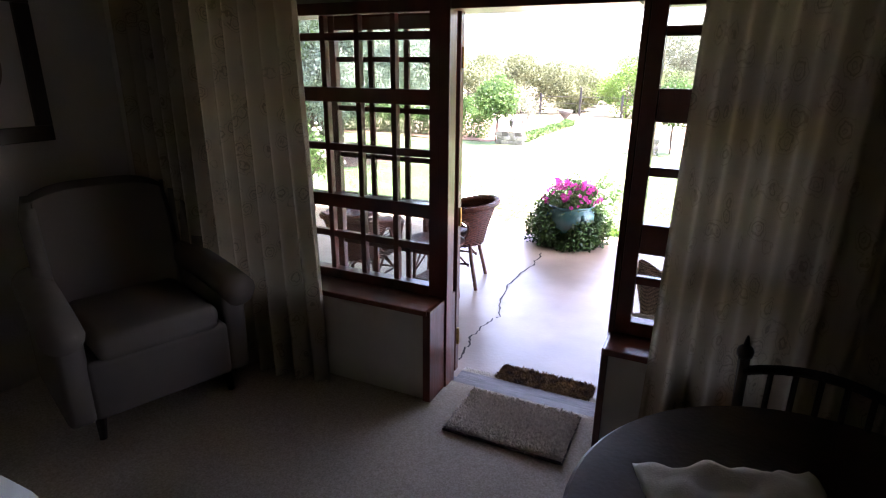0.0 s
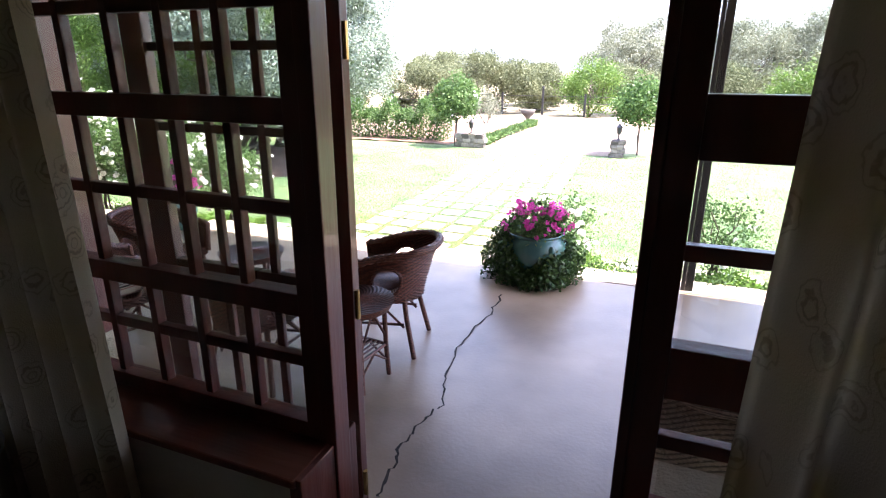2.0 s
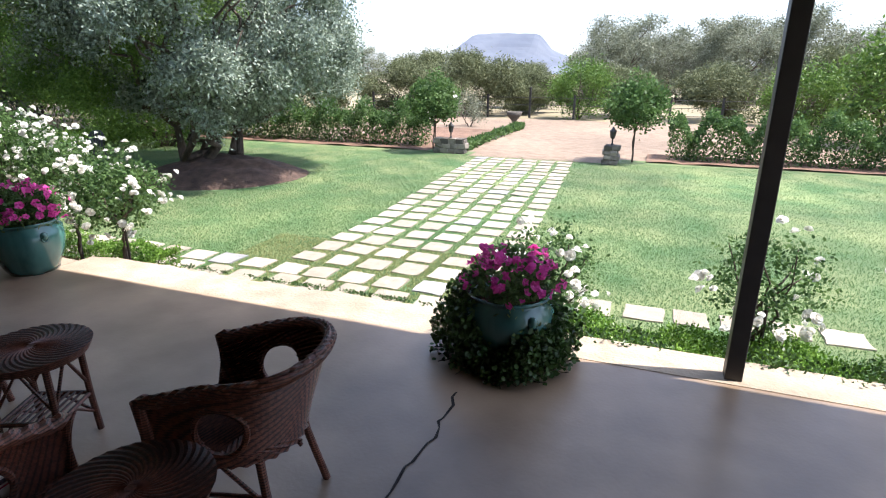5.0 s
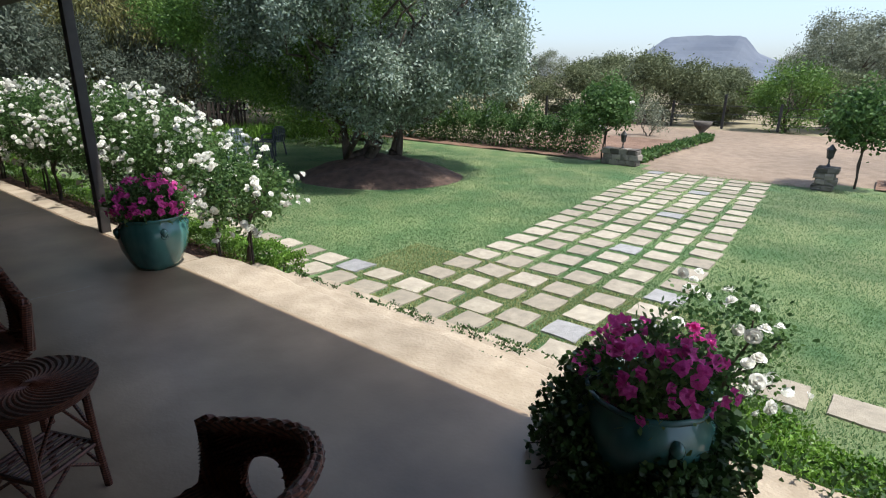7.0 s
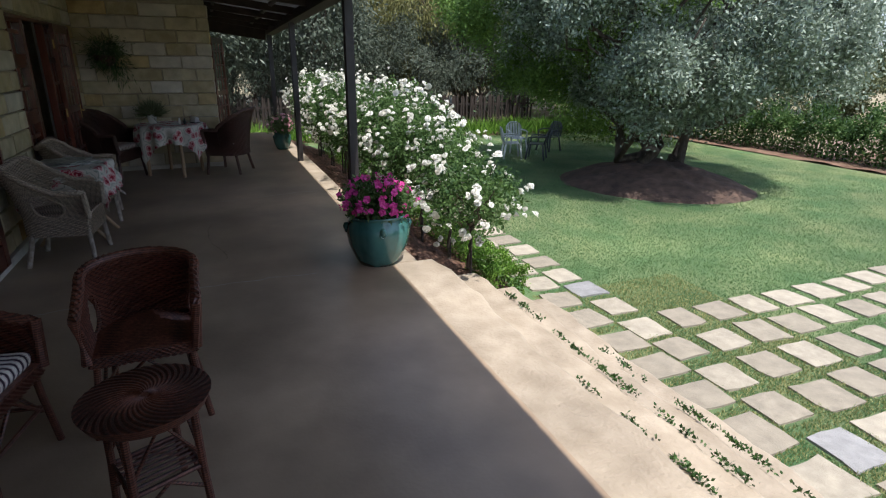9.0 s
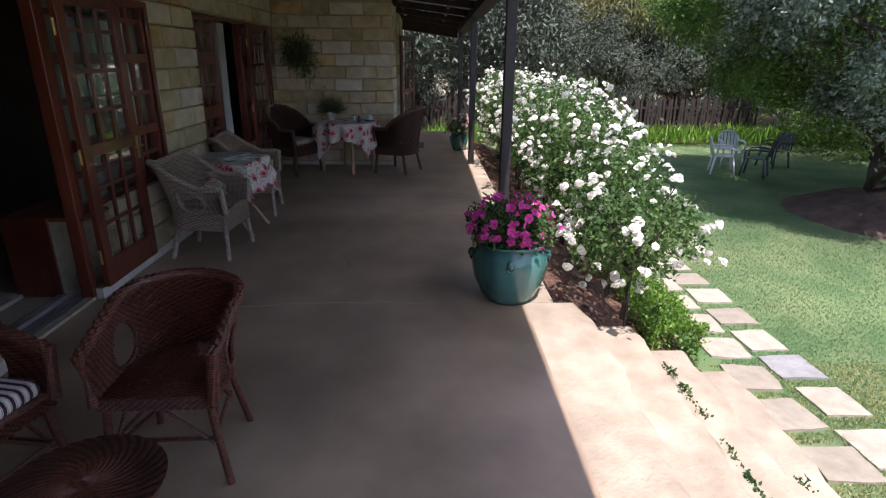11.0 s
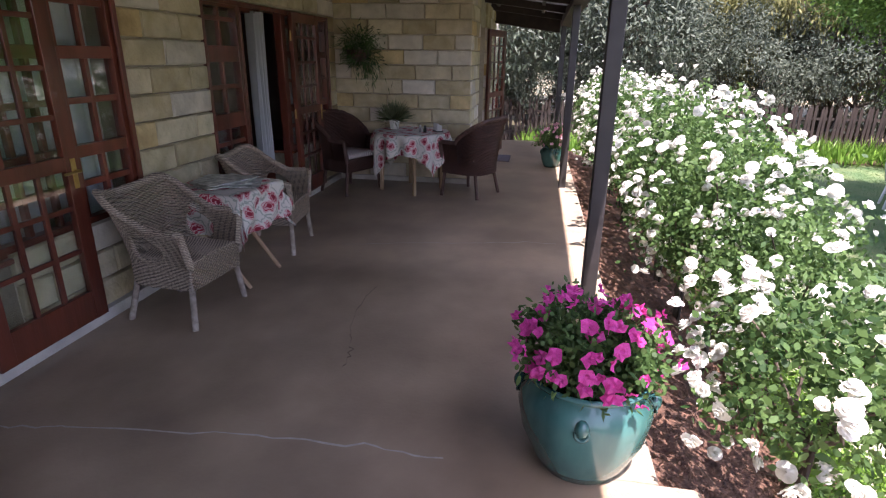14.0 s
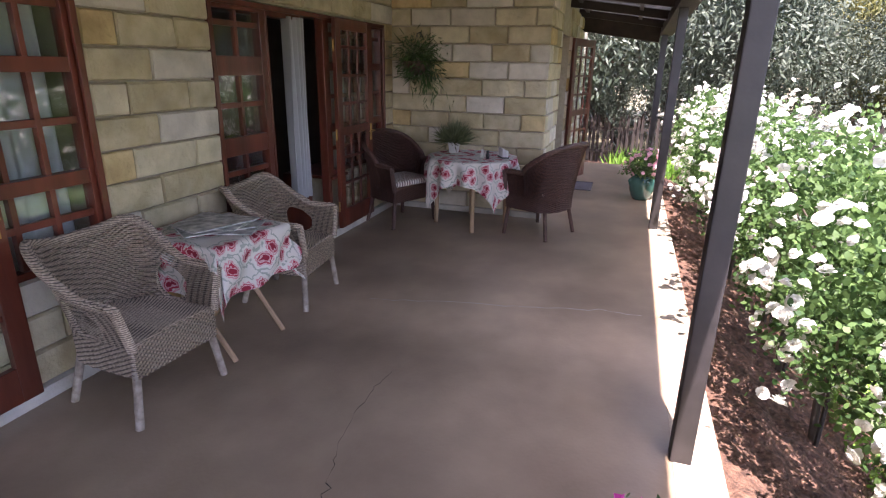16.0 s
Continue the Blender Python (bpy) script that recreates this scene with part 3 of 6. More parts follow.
def pitch(x, y):
    """Height of the roof sheets over a spot of the veranda."""
    return 2.76 + (eave(x) + 0.14 - 2.76) * (y - 2.9) / 3.43


bm = bmesh.new()
for i in range(int(18.1 / 0.15)):
    x = -13.5 + i * 0.15
    lo, hi = pitch(x, 6.33), pitch(x, 2.9)
    vs = [bm.verts.new(p) for p in ((x, 6.33, lo), (x + 0.075, 6.33, lo + 0.03), (x + 0.15, 6.33, lo), (x + 0.15, 2.9, hi), (x + 0.075, 2.9, hi + 0.03), (x, 2.9, hi))]
    bm.faces.new((vs[0], vs[1], vs[4], vs[5]))
    bm.faces.new((vs[1], vs[2], vs[3], vs[4]))
bmesh.ops.solidify(bm, geom=bm.faces, thickness=0.006)
solid("roof_veranda", bm, M_SHEET, "weathered corrugated metal veranda roof sheets", "roof", "structure")
roof_beams = thing("roof_frame", "dark stained veranda roof timbers", "beams", kind="structure")


def timber(name, x0, x1, y0, y1, top, deep):
    """A roof timber whose upper side follows top(x, y)."""
    bm = bmesh.new()
    box(bm, x0, y0, -deep, x1, y1, 0.0, 0.004)
    for v in bm.verts:
        v.co.z += top(v.co.x, v.co.y)
    part(name, bm, M_ROOF, roof_beams)


timber("eave_beam", -13.4, 4.6, 6.07, 6.25, lambda x, y: eave(x) + 0.12, 0.12)
timber("end_beam", -13.4, -13.28, 3.0, 6.07, lambda x, y: pitch(x, y) - 0.02, 0.26)
for i in range(15):
    x = -12.68 + i * 1.22
    timber("rafter", x - 0.03, x + 0.03, 3.0, 6.3, lambda x, y: pitch(x, y) - 0.012, 0.1)
for k in range(4):
    y = 3.5 + 0.75 * k
    timber("purlin", -13.28, 4.6, y - 0.025, y + 0.025, lambda x, y: pitch(x, y) - 0.006, 0.045)
POSTS = (0.957, -5.78, -9.72, -13.15)
for x in POSTS:
    bm = bmesh.new()
    y = 6.15 if x > 0 else 6.09
    box(bm, x - 0.045, y, 0.0, x + 0.045, y + 0.09, eave(x), 0.006)
    solid("veranda_post", bm, M_POST, "dark painted square steel veranda post", "post")


# ---- garden doors with small panes ----
def lattice(parent, x0, x1, z0, z1, cols, bars, y0, y1, stile, material=M_WOOD, base=None):
    """A sash: outer frame, glazing bars at the heights given (height, half width) and one pane to each cell."""
    low = base or stile
    for a, b in ((x0, x0 + stile), (x1 - stile, x1)):
        bm = bmesh.new()
        box(bm, a, y0, z0, b, y1, z1, 0.003)
        part("stile", bm, material, parent)
    for a, b in ((z0, z0 + low), (z1 - stile, z1)):
        bm = bmesh.new()
        box(bm, x0 + stile, y0 + 0.002, a, x1 - stile, y1 - 0.002, b, 0.003)
        part("rail", bm, material, parent)
    xs = [x0 + stile + (x1 - x0 - 2 * stile) * i / cols for i in range(cols + 1)]
    for x in xs[1:-1]:
        bm = bmesh.new()
        box(bm, x - 0.015, y0 + (y1 - y0) * 0.24, z0 + low, x + 0.015, y1 - (y1 - y0) * 0.24, z1 - stile, 0.003)
        part("glazing_bar", bm, material, parent)
    for z, w in bars:
        d = (y1 - y0) * (0.06 if w > 0.03 else 0.27)
        bm = bmesh.new()
        box(bm, x0 + stile, y0 + d, z - w, x1 - stile, y1 - d, z + w, 0.003)
        part("glazing_bar", bm, material, parent)
    ym = (y0 + y1) / 2
    zs = [z0 + low] + [z for z, w in bars] + [z1 - stile]
    for a, b in zip(xs, xs[1:]):
        for c, d in zip(zs, zs[1:]):
            bm = bmesh.new()
            box(bm, a + 0.012, ym - 0.002, c + 0.012, b - 0.012, ym + 0.002, d - 0.012)
            part("pane", bm, M_GLASS, parent).visible_shadow = False


def window_bars(wide):
    return ((0.86, 0.019), (1.055, wide), (1.345, 0.019), (1.615, wide), (1.895, 0.019))


LEAF_BARS = tuple((0.26 + 0.255 * k, 0.04 if k == 3 else 0.014) for k in range(1, 7))
for k, h in enumerate(HINGES):
    yw = 2.73 if k == 0 else 3.0
    win = thing("window_%d" % (2 * k + 1), "red-brown wooden fixed window with small square panes", "window", kind="structure")
    lattice(win, h - left(h) + 0.01, h - 0.045, 0.6, HEAD - 0.01, 6, window_bars(0.036), yw, yw + 0.07, 0.055)
    bm = bmesh.new()
    box(bm, h - left(h), Y_IN - 0.04, 0.57, h - 0.02, yw + 0.1, 0.6, 0.006)
    part("window_sill", bm, M_WOODX, win, "polished red-brown wooden sill")
    win = thing("window_%d" % (2 * k + 2), "red-brown wooden fixed window with small square panes", "window", kind="structure")
    lattice(win, h + 0.855, h + 1.49, 0.6, HEAD - 0.01, 2, window_bars(0.066), yw, yw + 0.07, 0.065)
    bm = bmesh.new()
    box(bm, h + 0.84, Y_IN - 0.04, 0.57, h + 1.5, yw + 0.1, 0.6, 0.006)
    part("window_sill", bm, M_WOODX, win, "polished red-brown wooden sill")
    fr = thing("door_frame_%d" % (k + 1), "dark red-brown wooden door frame", "door frame", kind="structure")
    for x0, x1 in ((h - 0.045, h + 0.008), (h + 0.828, h + 0.855)):
        bm = bmesh.new()
        box(bm, x0, yw - 0.005, ROOM - 0.05, x1, yw + 0.075, HEAD - 0.01, 0.004)
        part("jamb", bm, M_WOOD, fr)
    for x0, x1 in ((h - 0.045, h - 0.002), (h + 0.832, h + 0.862)):
        bm = bmesh.new()
        box(bm, x0, Y_IN - 0.03, ROOM - 0.05, x1, 2.86, 0.598, 0.004)
        part("cladding", bm, M_WOOD, fr)
    for x0, x1 in ((h - left(h) + 0.002, h - left(h) + 0.04), (h + 1.46, h + 1.498)):
        bm = bmesh.new()
        box(bm, x0, yw + 0.08, 0.6, x1, Y_OUT, HEAD - 0.012, 0.004)
        part("lining", bm, M_WOOD, fr)
    bm = bmesh.new()
    box(bm, h - left(h) + 0.04, yw + 0.08, HEAD - 0.05, h + 1.46, Y_OUT, HEAD - 0.012, 0.004)
    part("lining", bm, M_WOOD, fr)
    bm = bmesh.new()
    box(bm, h + 0.012, 2.72, HEAD - 0.06, h + 0.81, 2.86, HEAD - 0.01, 0.004)
    part("head", bm, M_WOOD, fr)
    bm = bmesh.new()
    box(bm, h - 0.02, 2.82, 0.0, h + 0.84, 2.9, 0.05, 0.006)
    box(bm, h - 0.02, 2.9, 0.0, h + 0.84, 3.02, 0.025, 0.004)
    part("threshold", bm, M_SILL, fr, "weathered grey threshold strip")
    # the leaf, folded right back against the wall outside
    leaf = thing("door_%d" % (k + 1), "red-brown wooden garden door with small panes, folded open against the wall", "door", kind="structure")
    la, lb, ly = (h - 0.85, h - 0.015, 2.945) if k == 0 else (h - 0.8, h - 0.06, 3.165)
    lattice(leaf, la, lb, 0.08, HEAD - 0.03, 3, LEAF_BARS, ly - 0.04, ly, 0.095, base=0.18)
    bm = bmesh.new()
    tube(bm, ((la + 0.045, ly, 0.98), (la + 0.045, ly + 0.045, 0.98), (la + 0.16, ly + 0.045, 0.98)), 0.008)
    handle = part("door_handle", bm, M_BRASS, leaf, "brass lever handle")
    bm = bmesh.new()
    box(bm, la + 0.028, ly - 0.001, 0.88, la + 0.062, ly + 0.005, 1.05, 0.002)
    part("lock_plate", bm, M_BRASS, handle)
    for z in (0.3, 1.0, 1.8):
        bm = bmesh.new()
        tube(bm, ((lb + 0.005, ly - 0.025, z - 0.05), (lb + 0.005, ly - 0.025, z + 0.05)), 0.009)
        part("hinge", bm, M_BRASS, leaf)
# net curtains inside the other rooms
for h in HINGES[1:]:
    bm = bmesh.new()
    grid(bm, lambda u, v: (h - 1.3 + 1.1 * u, 2.93 + 0.02 * math.sin(u * 60), 0.62 + 1.42 * v), 90, 1)
    solid("lace_curtain", bm, M_NET, "white net curtain drawn behind the window", "curtain", smooth=True)
bm = bmesh.new()
grid(bm, lambda u, v: (HINGES[2] + 0.0 + 0.25 * u, 2.84 + 0.045 * math.sin(u * 27) + 0.01 * math.sin(u * 61 + 3 * v), 0.4 + 1.62 * v), 90, 8)
solid("lace_curtain", bm, M_NET, "white curtain hanging in the open doorway", "curtain", smooth=True)
# wing door
leaf = thing("door_4", "red-brown wooden panelled door standing ajar in the wing", "door", kind="structure")
lattice(leaf, -11.62, -10.68, 0.05, 2.03, 3, LEAF_BARS[1:], 4.72, 4.78, 0.1, base=0.4)
leaf = thing("door_5", "red-brown wooden door leaf opened outwards from the wing", "door", kind="structure")
lattice(leaf, 0.0, 0.85, 0.05, 2.03, 3, LEAF_BARS[1:], -0.02, 0.02, 0.1, base=0.4)
leaf.matrix_basis = pose(-11.66, 4.93, 0, 0, 0, 165)

# ---- ground ----
bm = bmesh.new()
grid(bm, lambda u, v: (-1500 + 3000 * u, -600 + 2600 * v, LAWN - 0.06), 30, 26)
solid("ground", bm, M_FIELD, "dry tan veld ground out to the horizon", "ground", "structure")


def sheet(name, x0, x1, y0, y1, z, material, label, category, nx=40, ny=40, rough=0.0):
    bm = bmesh.new()
    grid(bm, lambda u, v: (x0 + (x1 - x0) * u, y0 + (y1 - y0) * v, z + rough * noise.noise((u * nx * 0.5, v * ny * 0.5, z))), nx, ny)
    return solid(name, bm, material, label, category, "structure", smooth=True)


sheet("lawn", -17.5, 12.0, 5.9, 18.6, LAWN, M_LAWN, "mown green lawn with paler dry patches", "lawn")
sheet("driveway", -12.0, 14.0, 18.6, 31.0, LAWN - 0.01, M_EARTH, "tan gravel drive beyond the lawn", "drive", rough=0.02)
sheet("drive_apron", -4.35, -0.75, 17.75, 19.0, LAWN + 0.006, M_EARTH, "tan gravel drive meeting the lawn", "drive", 20, 8)
bm = bmesh.new()
grid(bm, lambda u, v: (-14.0 + 9.72 * u, 6.31 + 1.29 * v, -0.13 - 0.49 * v + 0.05 * noise.noise((u * 60, v * 9, 2.0)) + 0.03 * noise.noise((u * 190, v * 26, 5.0))), 240, 34)
solid("flower_bed", bm, M_MULCH, "brown bark mulch in the rose bed", "bed", "structure", smooth=True)
sheet("flower_bed_2", -0.5, 4.6, 6.41, 7.3, LAWN + 0.06, M_MULCH, "brown bark mulch in the rose bed", "bed", 40, 14, 0.05)
sheet("brick_bed", -9.5, -5.1, 18.7, 25.0, LAWN + 0.02, M_BRICKBED, "brick-red bare bed beside the drive", "bed", 20, 20, 0.03)
for nm, x0, x1 in (("hedge_bed", -16.5, -5.8), ("hedge_bed_2", 0.3, 12.0)):
    sheet(nm, x0, x1, 18.3, 19.8, LAWN + 0.03, M_BRICKBED, "bare reddish soil under the low hedge", "bed", 40, 8, 0.05)
sheet("back_bed", -19.5, -16.2, 2.0, 17.5, LAWN + 0.03, M_MULCH, "shaded leaf litter under the trees", "bed", 12, 40, 0.06)

# flat-topped hill far away
bm = bmesh.new()
prof = ((-1.9, 8.0), (-1.35, 19.0), (-1.08, 35.0), (-0.86, 50.0), (-0.72, 52.0), (0.0, 53.5), (0.62, 52.5), (0.74, 50.0), (1.0, 32.0), (1.6, 16.0), (2.4, 9.0))
ridge = []
for k, (x, z) in enumerate(prof):
    ridge.append([bm.verts.new((-205 + 62 * x * (1 if j == 0 else 1.15), 810 + dy, z * f)) for j, (dy, f) in enumerate(((0, 1), (-60, 0.55), (-150, 0.0)))])
for a, b in zip(ridge, ridge[1:]):
    for j in range(2):
        bm.faces.new((a[j], b[j], b[j + 1], a[j + 1]))
bmesh.ops.subdivide_edges(bm, edges=bm.edges, cuts=5, use_grid_fill=True)
for v in bm.verts:
    v.co.z += 1.2 * noise.noise(v.co * 0.06)
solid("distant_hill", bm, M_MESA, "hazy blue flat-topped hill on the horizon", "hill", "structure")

# ---- woven chairs ----
def woven(f, nu, nv, amp, keep=None, back=True):
    """A woven sheet: strands bulge in and out by turns."""
    bm = bmesh.new()

    def g(u, v):
        p = Vector(f(u, v))
        e = 1e-3
        n = (Vector(f(u + e, v)) - p).cross(Vector(f(u, v + e)) - p)
        i, j = round(u * nu), round(v * nv)
        return p + n.normalized() * amp * (1 if (i // 1 + j // 1) % 2 else -1)

    grid(bm, g, nu, nv, keep)
    if back:
        bmesh.ops.solidify(bm, geom=bm.faces, thickness=0.012)
    return bm


def smooth(t):
    t = min(max(t, 0.0), 1.0)
    return t * t * (3 - 2 * t)


def tub_path(w, front, deep, u, flare=0.0, lean=0.0, square=True):
    """From the front of one arm round the back to the other; the chair faces +y."""
    s = 2 * u - 1
    side = 0.42
    if abs(s) > 1 - side:
        y = front * (abs(s) - (1 - side)) / side
        return Vector((math.copysign(w + flare, s), y, 0)), Vector((math.copysign(1, s), 0, 0))
    a = s / (1 - side) * math.pi / 2
    ca, sa = math.cos(a), math.sin(a)
    e = 0.75 if square else 0.95
    x, y = math.copysign(abs(sa) ** e, sa), -abs(ca) ** e
    n = Vector((x / w, y / deep, 0)).normalized()
    return Vector((x * w, y * deep, 0)) + n * (flare + lean * smooth(-y)), n


def tub_chair(name, label, w, front, deep, seat, arm, back, wicker, leg_mat, skirt=0.1, flare=0.08, hole=True, cushion=None, wave=0.0, leg_r=0.016, splay=0.05, square=False, group="", lean=0.0, arch=False):
    chair = thing(name, label, "chair", group=group)

    def top(u):
        s = abs(2 * u - 1)
        t = smooth((0.72 - s) / 0.45) if square else math.cos(min(s / 0.92, 1.0) * math.pi / 2) ** 1.1
        if arch:
            t = max(math.cos(min(s / 0.62, 1.0) * math.pi / 2), 0.0) ** 0.65
        z = arm + (back - arm) * t
        if wave:
            z += wave * math.cos((2 * u - 1) * 9.0) * smooth((0.5 - s) / 0.3)
        return z

    def shell(u, v):
        z0 = seat - 0.02
        zt = top(u)
        p, n = tub_path(w, front, deep, u, flare * v * v, lean * v, square)
        return Vector((p.x, p.y, z0 + (zt - z0) * v))

    ring = 0.6 if square else 0.52

    def keep(u, v):
        s = abs(2 * u - 1)
        return not (hole and ((s - ring) / 0.15) ** 2 + ((v - 0.4) / 0.34) ** 2 < 1)

    shell_ob = part("backrest", woven(shell, 60, max(int((back - seat) / 0.0085), 30), 0.0065, keep), wicker, chair)
    rim = [shell(u / 60, 1.0) for u in range(61)]
    lo_a, lo_b = shell(0, 0), shell(1, 0)
    bm = bmesh.new()
    tube(bm, [lo_a] + rim + [lo_b], 0.024, 8)
    bmesh.ops.subdivide_edges(bm, edges=bm.edges, cuts=1)
    for v in bm.verts:
        v.co += Vector(v.co).normalized() * 0.004 * math.sin(v.co.x * 160 + v.co.y * 160 + v.co.z * 90)
    part("rim", bm, wicker, shell_ob, "braided rolled rim")
    if hole:
        for sgn in (-1, 1):
            bm = bmesh.new()
            pts = []
            for k in range(24):
                a = 2 * math.pi * k / 24
                s = ring + 0.15 * math.cos(a)
                pts.append(shell((1 + sgn * s) / 2, 0.4 + 0.34 * math.sin(a)))
            tube(bm, pts, 0.011, 6, True)
            part("arm_ring", bm, wicker, shell_ob)

    def seat_sq(u, v):
        y = -deep * 0.95 + (front + deep * 0.95) * v
        half = w if y > 0 else w * max(1 - (y / deep) ** 2, 0.0) ** 0.4
        return Vector(((2 * u - 1) * half, y, seat + 0.015 * math.sin(math.pi * u)))

    part("seat", woven(seat_sq, 20, 52, 0.004), wicker, chair)
    if skirt:
        def apron(u, v):
            if u < 0.62:
                p, n = tub_path(w, front, deep, u / 0.62, square=square)
            else:
                t = (u - 0.62) / 0.38
                p = Vector((w - 2 * w * t, front, 0))
            return Vector((p.x, p.y, seat - skirt + skirt * v))
        part("apron", woven(apron, 80, max(int(skirt / 0.01), 4), 0.0065), wicker, chair)
    hips = ((w - 0.03, front - 0.03), (-w + 0.03, front - 0.03), (w * 0.72, -deep * 0.6), (-w * 0.72, -deep * 0.6))
    for x, y in hips:
        bm = bmesh.new()
        sx, sy = math.copysign(splay, x), splay * (0.4 if y > 0 else -1.5)
        tube(bm, ((x, y, seat - 0.01), (x + sx * 0.3, y + sy * 0.3, seat * 0.6), (x + sx, y + sy, 0.0)), leg_r, 10)
        part("leg", bm, leg_mat, chair)
    if not square:
        for (ax, ay), (bx, by) in (((hips[0]), (hips[2])), ((hips[1]), (hips[3])), ((hips[0]), (hips[1]))):
            bm = bmesh.new()
            z = seat * 0.5
            tube(bm, ((ax, ay, z * 0.9), ((ax + bx) / 2, (ay + by) / 2, seat * 0.86), (bx, by, z * 0.9)), 0.009, 6)
            tube(bm, ((ax, ay, z), (bx, by, z)), 0.009, 6)
            part("stretcher", bm, leg_mat, chair)
    if cushion:
        pad = bmesh.new()
        box(pad, -w + 0.03, -deep * 0.7, seat + 0.014, w - 0.03, front - 0.01, seat + 0.08, 0.025)
        part("seat_cushion", pad, cushion, chair, "striped seat cushion", smooth=True)
    return chair


red_chair = tub_chair("wicker_chair", "dark red-brown wicker tub chair with open arm rings", 0.22, 0.22, 0.22, 0.41, 0.6, 0.71, M_WICKER, M_WICKER, skirt=0.05, flare=0.02, lean=0.08, group="wicker set by the door")
red_chair.matrix_basis = pose(-0.89, 4.46, 0, 0, 0, 100)
copy_thing(red_chair, pose(-2.74, 4.37, 0, 0, 0, -88))
cush_chair = tub_chair("wicker_chair", "dark red-brown wicker tub chair with a striped seat cushion", 0.22, 0.22, 0.22, 0.41, 0.6, 0.71, M_WICKER, M_WICKER, skirt=0.05, flare=0.02, lean=0.08, cushion=M_STRIPE, group="wicker set by the door")
cush_chair.matrix_basis = pose(-1.42, 3.8, 0, 0, 0, 5)
copy_thing(cush_chair, pose(-2.4, 3.72, 0, 0, 0, -12))
grey_chair = tub_chair("rattan_armchair", "weathered grey-brown rattan armchair with whitewashed legs", 0.245, 0.27, 0.25, 0.42, 0.62, 0.81, M_GREYWICKER, M_PALELEG, skirt=0.17, flare=0.055, lean=0.07, wave=-0.028, leg_r=0.02, splay=0.055, square=True, group="grey rattan armchairs")
grey_chair.matrix_basis = pose(-5.43, 3.5, 0, 0, 0, -4)
copy_thing(grey_chair, pose(-6.79, 3.48, 0, 0, 0, 6))
copy_thing(grey_chair, pose(0.93, 3.48, 0, 0, 0, 4)).scale = (0.9, 0.9, 0.95)
dark_chair = tub_chair("high_back_chair", "brown woven high-backed armchair with a striped cushion", 0.29, 0.25, 0.27, 0.42, 0.66, 0.95, M_BROWNWICKER, M_BROWNWICKER, skirt=0.14, flare=0.05, hole=False, cushion=M_STRIPE, leg_r=0.02, splay=0.05, square=True, group="chairs at the breakfast table", arch=True, lean=0.05)
dark_chair.matrix_basis = pose(-9.0, 3.46, 0, 0, 0, -25)
copy_thing(dark_chair, pose(-9.12, 5.0, 0, 0, 0, 155))


def wicker_table(m):
    t = thing("wicker_table", "small round red-brown wicker table with braced cane legs", "table", m, "wicker side tables")
    bm = bmesh.new()
    n, k = 72, 14
    rings = [[bm.verts.new((0.225 * j / k * math.cos(2 * math.pi * i / n), 0.225 * j / k * math.sin(2 * math.pi * i / n), 0.5 + 0.0028 * ((i + j) % 2) + 0.006 * (1 - j / k))) for i in range(n)] for j in range(1, k + 1)]
    for a, b in zip(rings, rings[1:]):
        for i in range(n):
            bm.faces.new((a[i], a[(i + 1) % n], b[(i + 1) % n], b[i]))
    bm.faces.new(rings[0])
    low = [bm.verts.new((0.205 * math.cos(2 * math.pi * i / n), 0.205 * math.sin(2 * math.pi * i / n), 0.46)) for i in range(n)]
    for i in range(n):
        bm.faces.new((rings[-1][i], rings[-1][(i + 1) % n], low[(i + 1) % n], low[i]))
    bm.faces.new(low[::-1])
    part("tabletop", bm, M_WICKER, t, "spoked woven wicker top")
    feet = [Vector((0.185 * math.cos(a), 0.185 * math.sin(a), 0)) for a in (0.5, 0.5 + math.pi / 2, 0.5 + math.pi, 0.5 + 1.5 * math.pi)]
    for i, f in enumerate(feet):
        g = feet[(i + 1) % 4]
        bm = bmesh.new()
        tube(bm, (f * 0.9 + Vector((0, 0, 0.47)), f * 0.93 + Vector((0, 0, 0.2)), f), 0.015, 8)
        part("leg", bm, M_WICKER, t)
        bm = bmesh.new()
        tube(bm, (f * 0.93 + Vector((0, 0, 0.2)), g * 0.93 + Vector((0, 0, 0.2))), 0.01, 6)
        tube(bm, (f * 0.94 + Vector((0, 0, 0.1)), f.lerp(g, 0.5) * 0.93 + Vector((0, 0, 0.19)), g * 0.94 + Vector((0, 0, 0.1))), 0.008, 6)
        tube(bm, (f * 0.93 + Vector((0, 0, 0.25)), f.lerp(g, 0.5) * 0.9 + Vector((0, 0, 0.44)), g * 0.93 + Vector((0, 0, 0.25))), 0.008, 6)
        part("stretcher", bm, M_WICKER, t)
    for k in range(-3, 4):
        bm = bmesh.new()
        q = feet[0].lerp(feet[1], 0.5 + k * 0.12)
        r = feet[3].lerp(feet[2], 0.5 + k * 0.12)
        tube(bm, (q * 0.93 + Vector((0, 0, 0.205)), r * 0.93 + Vector((0, 0, 0.205))), 0.006, 6)
        part("shelf_rod", bm, M_WICKER, t)
    return t


side_table = wicker_table(pose(-0.86, 3.96, 0, 0, 0, 10))
copy_thing(side_table, pose(-1.97, 4.44, 0, 0, 0, 40))


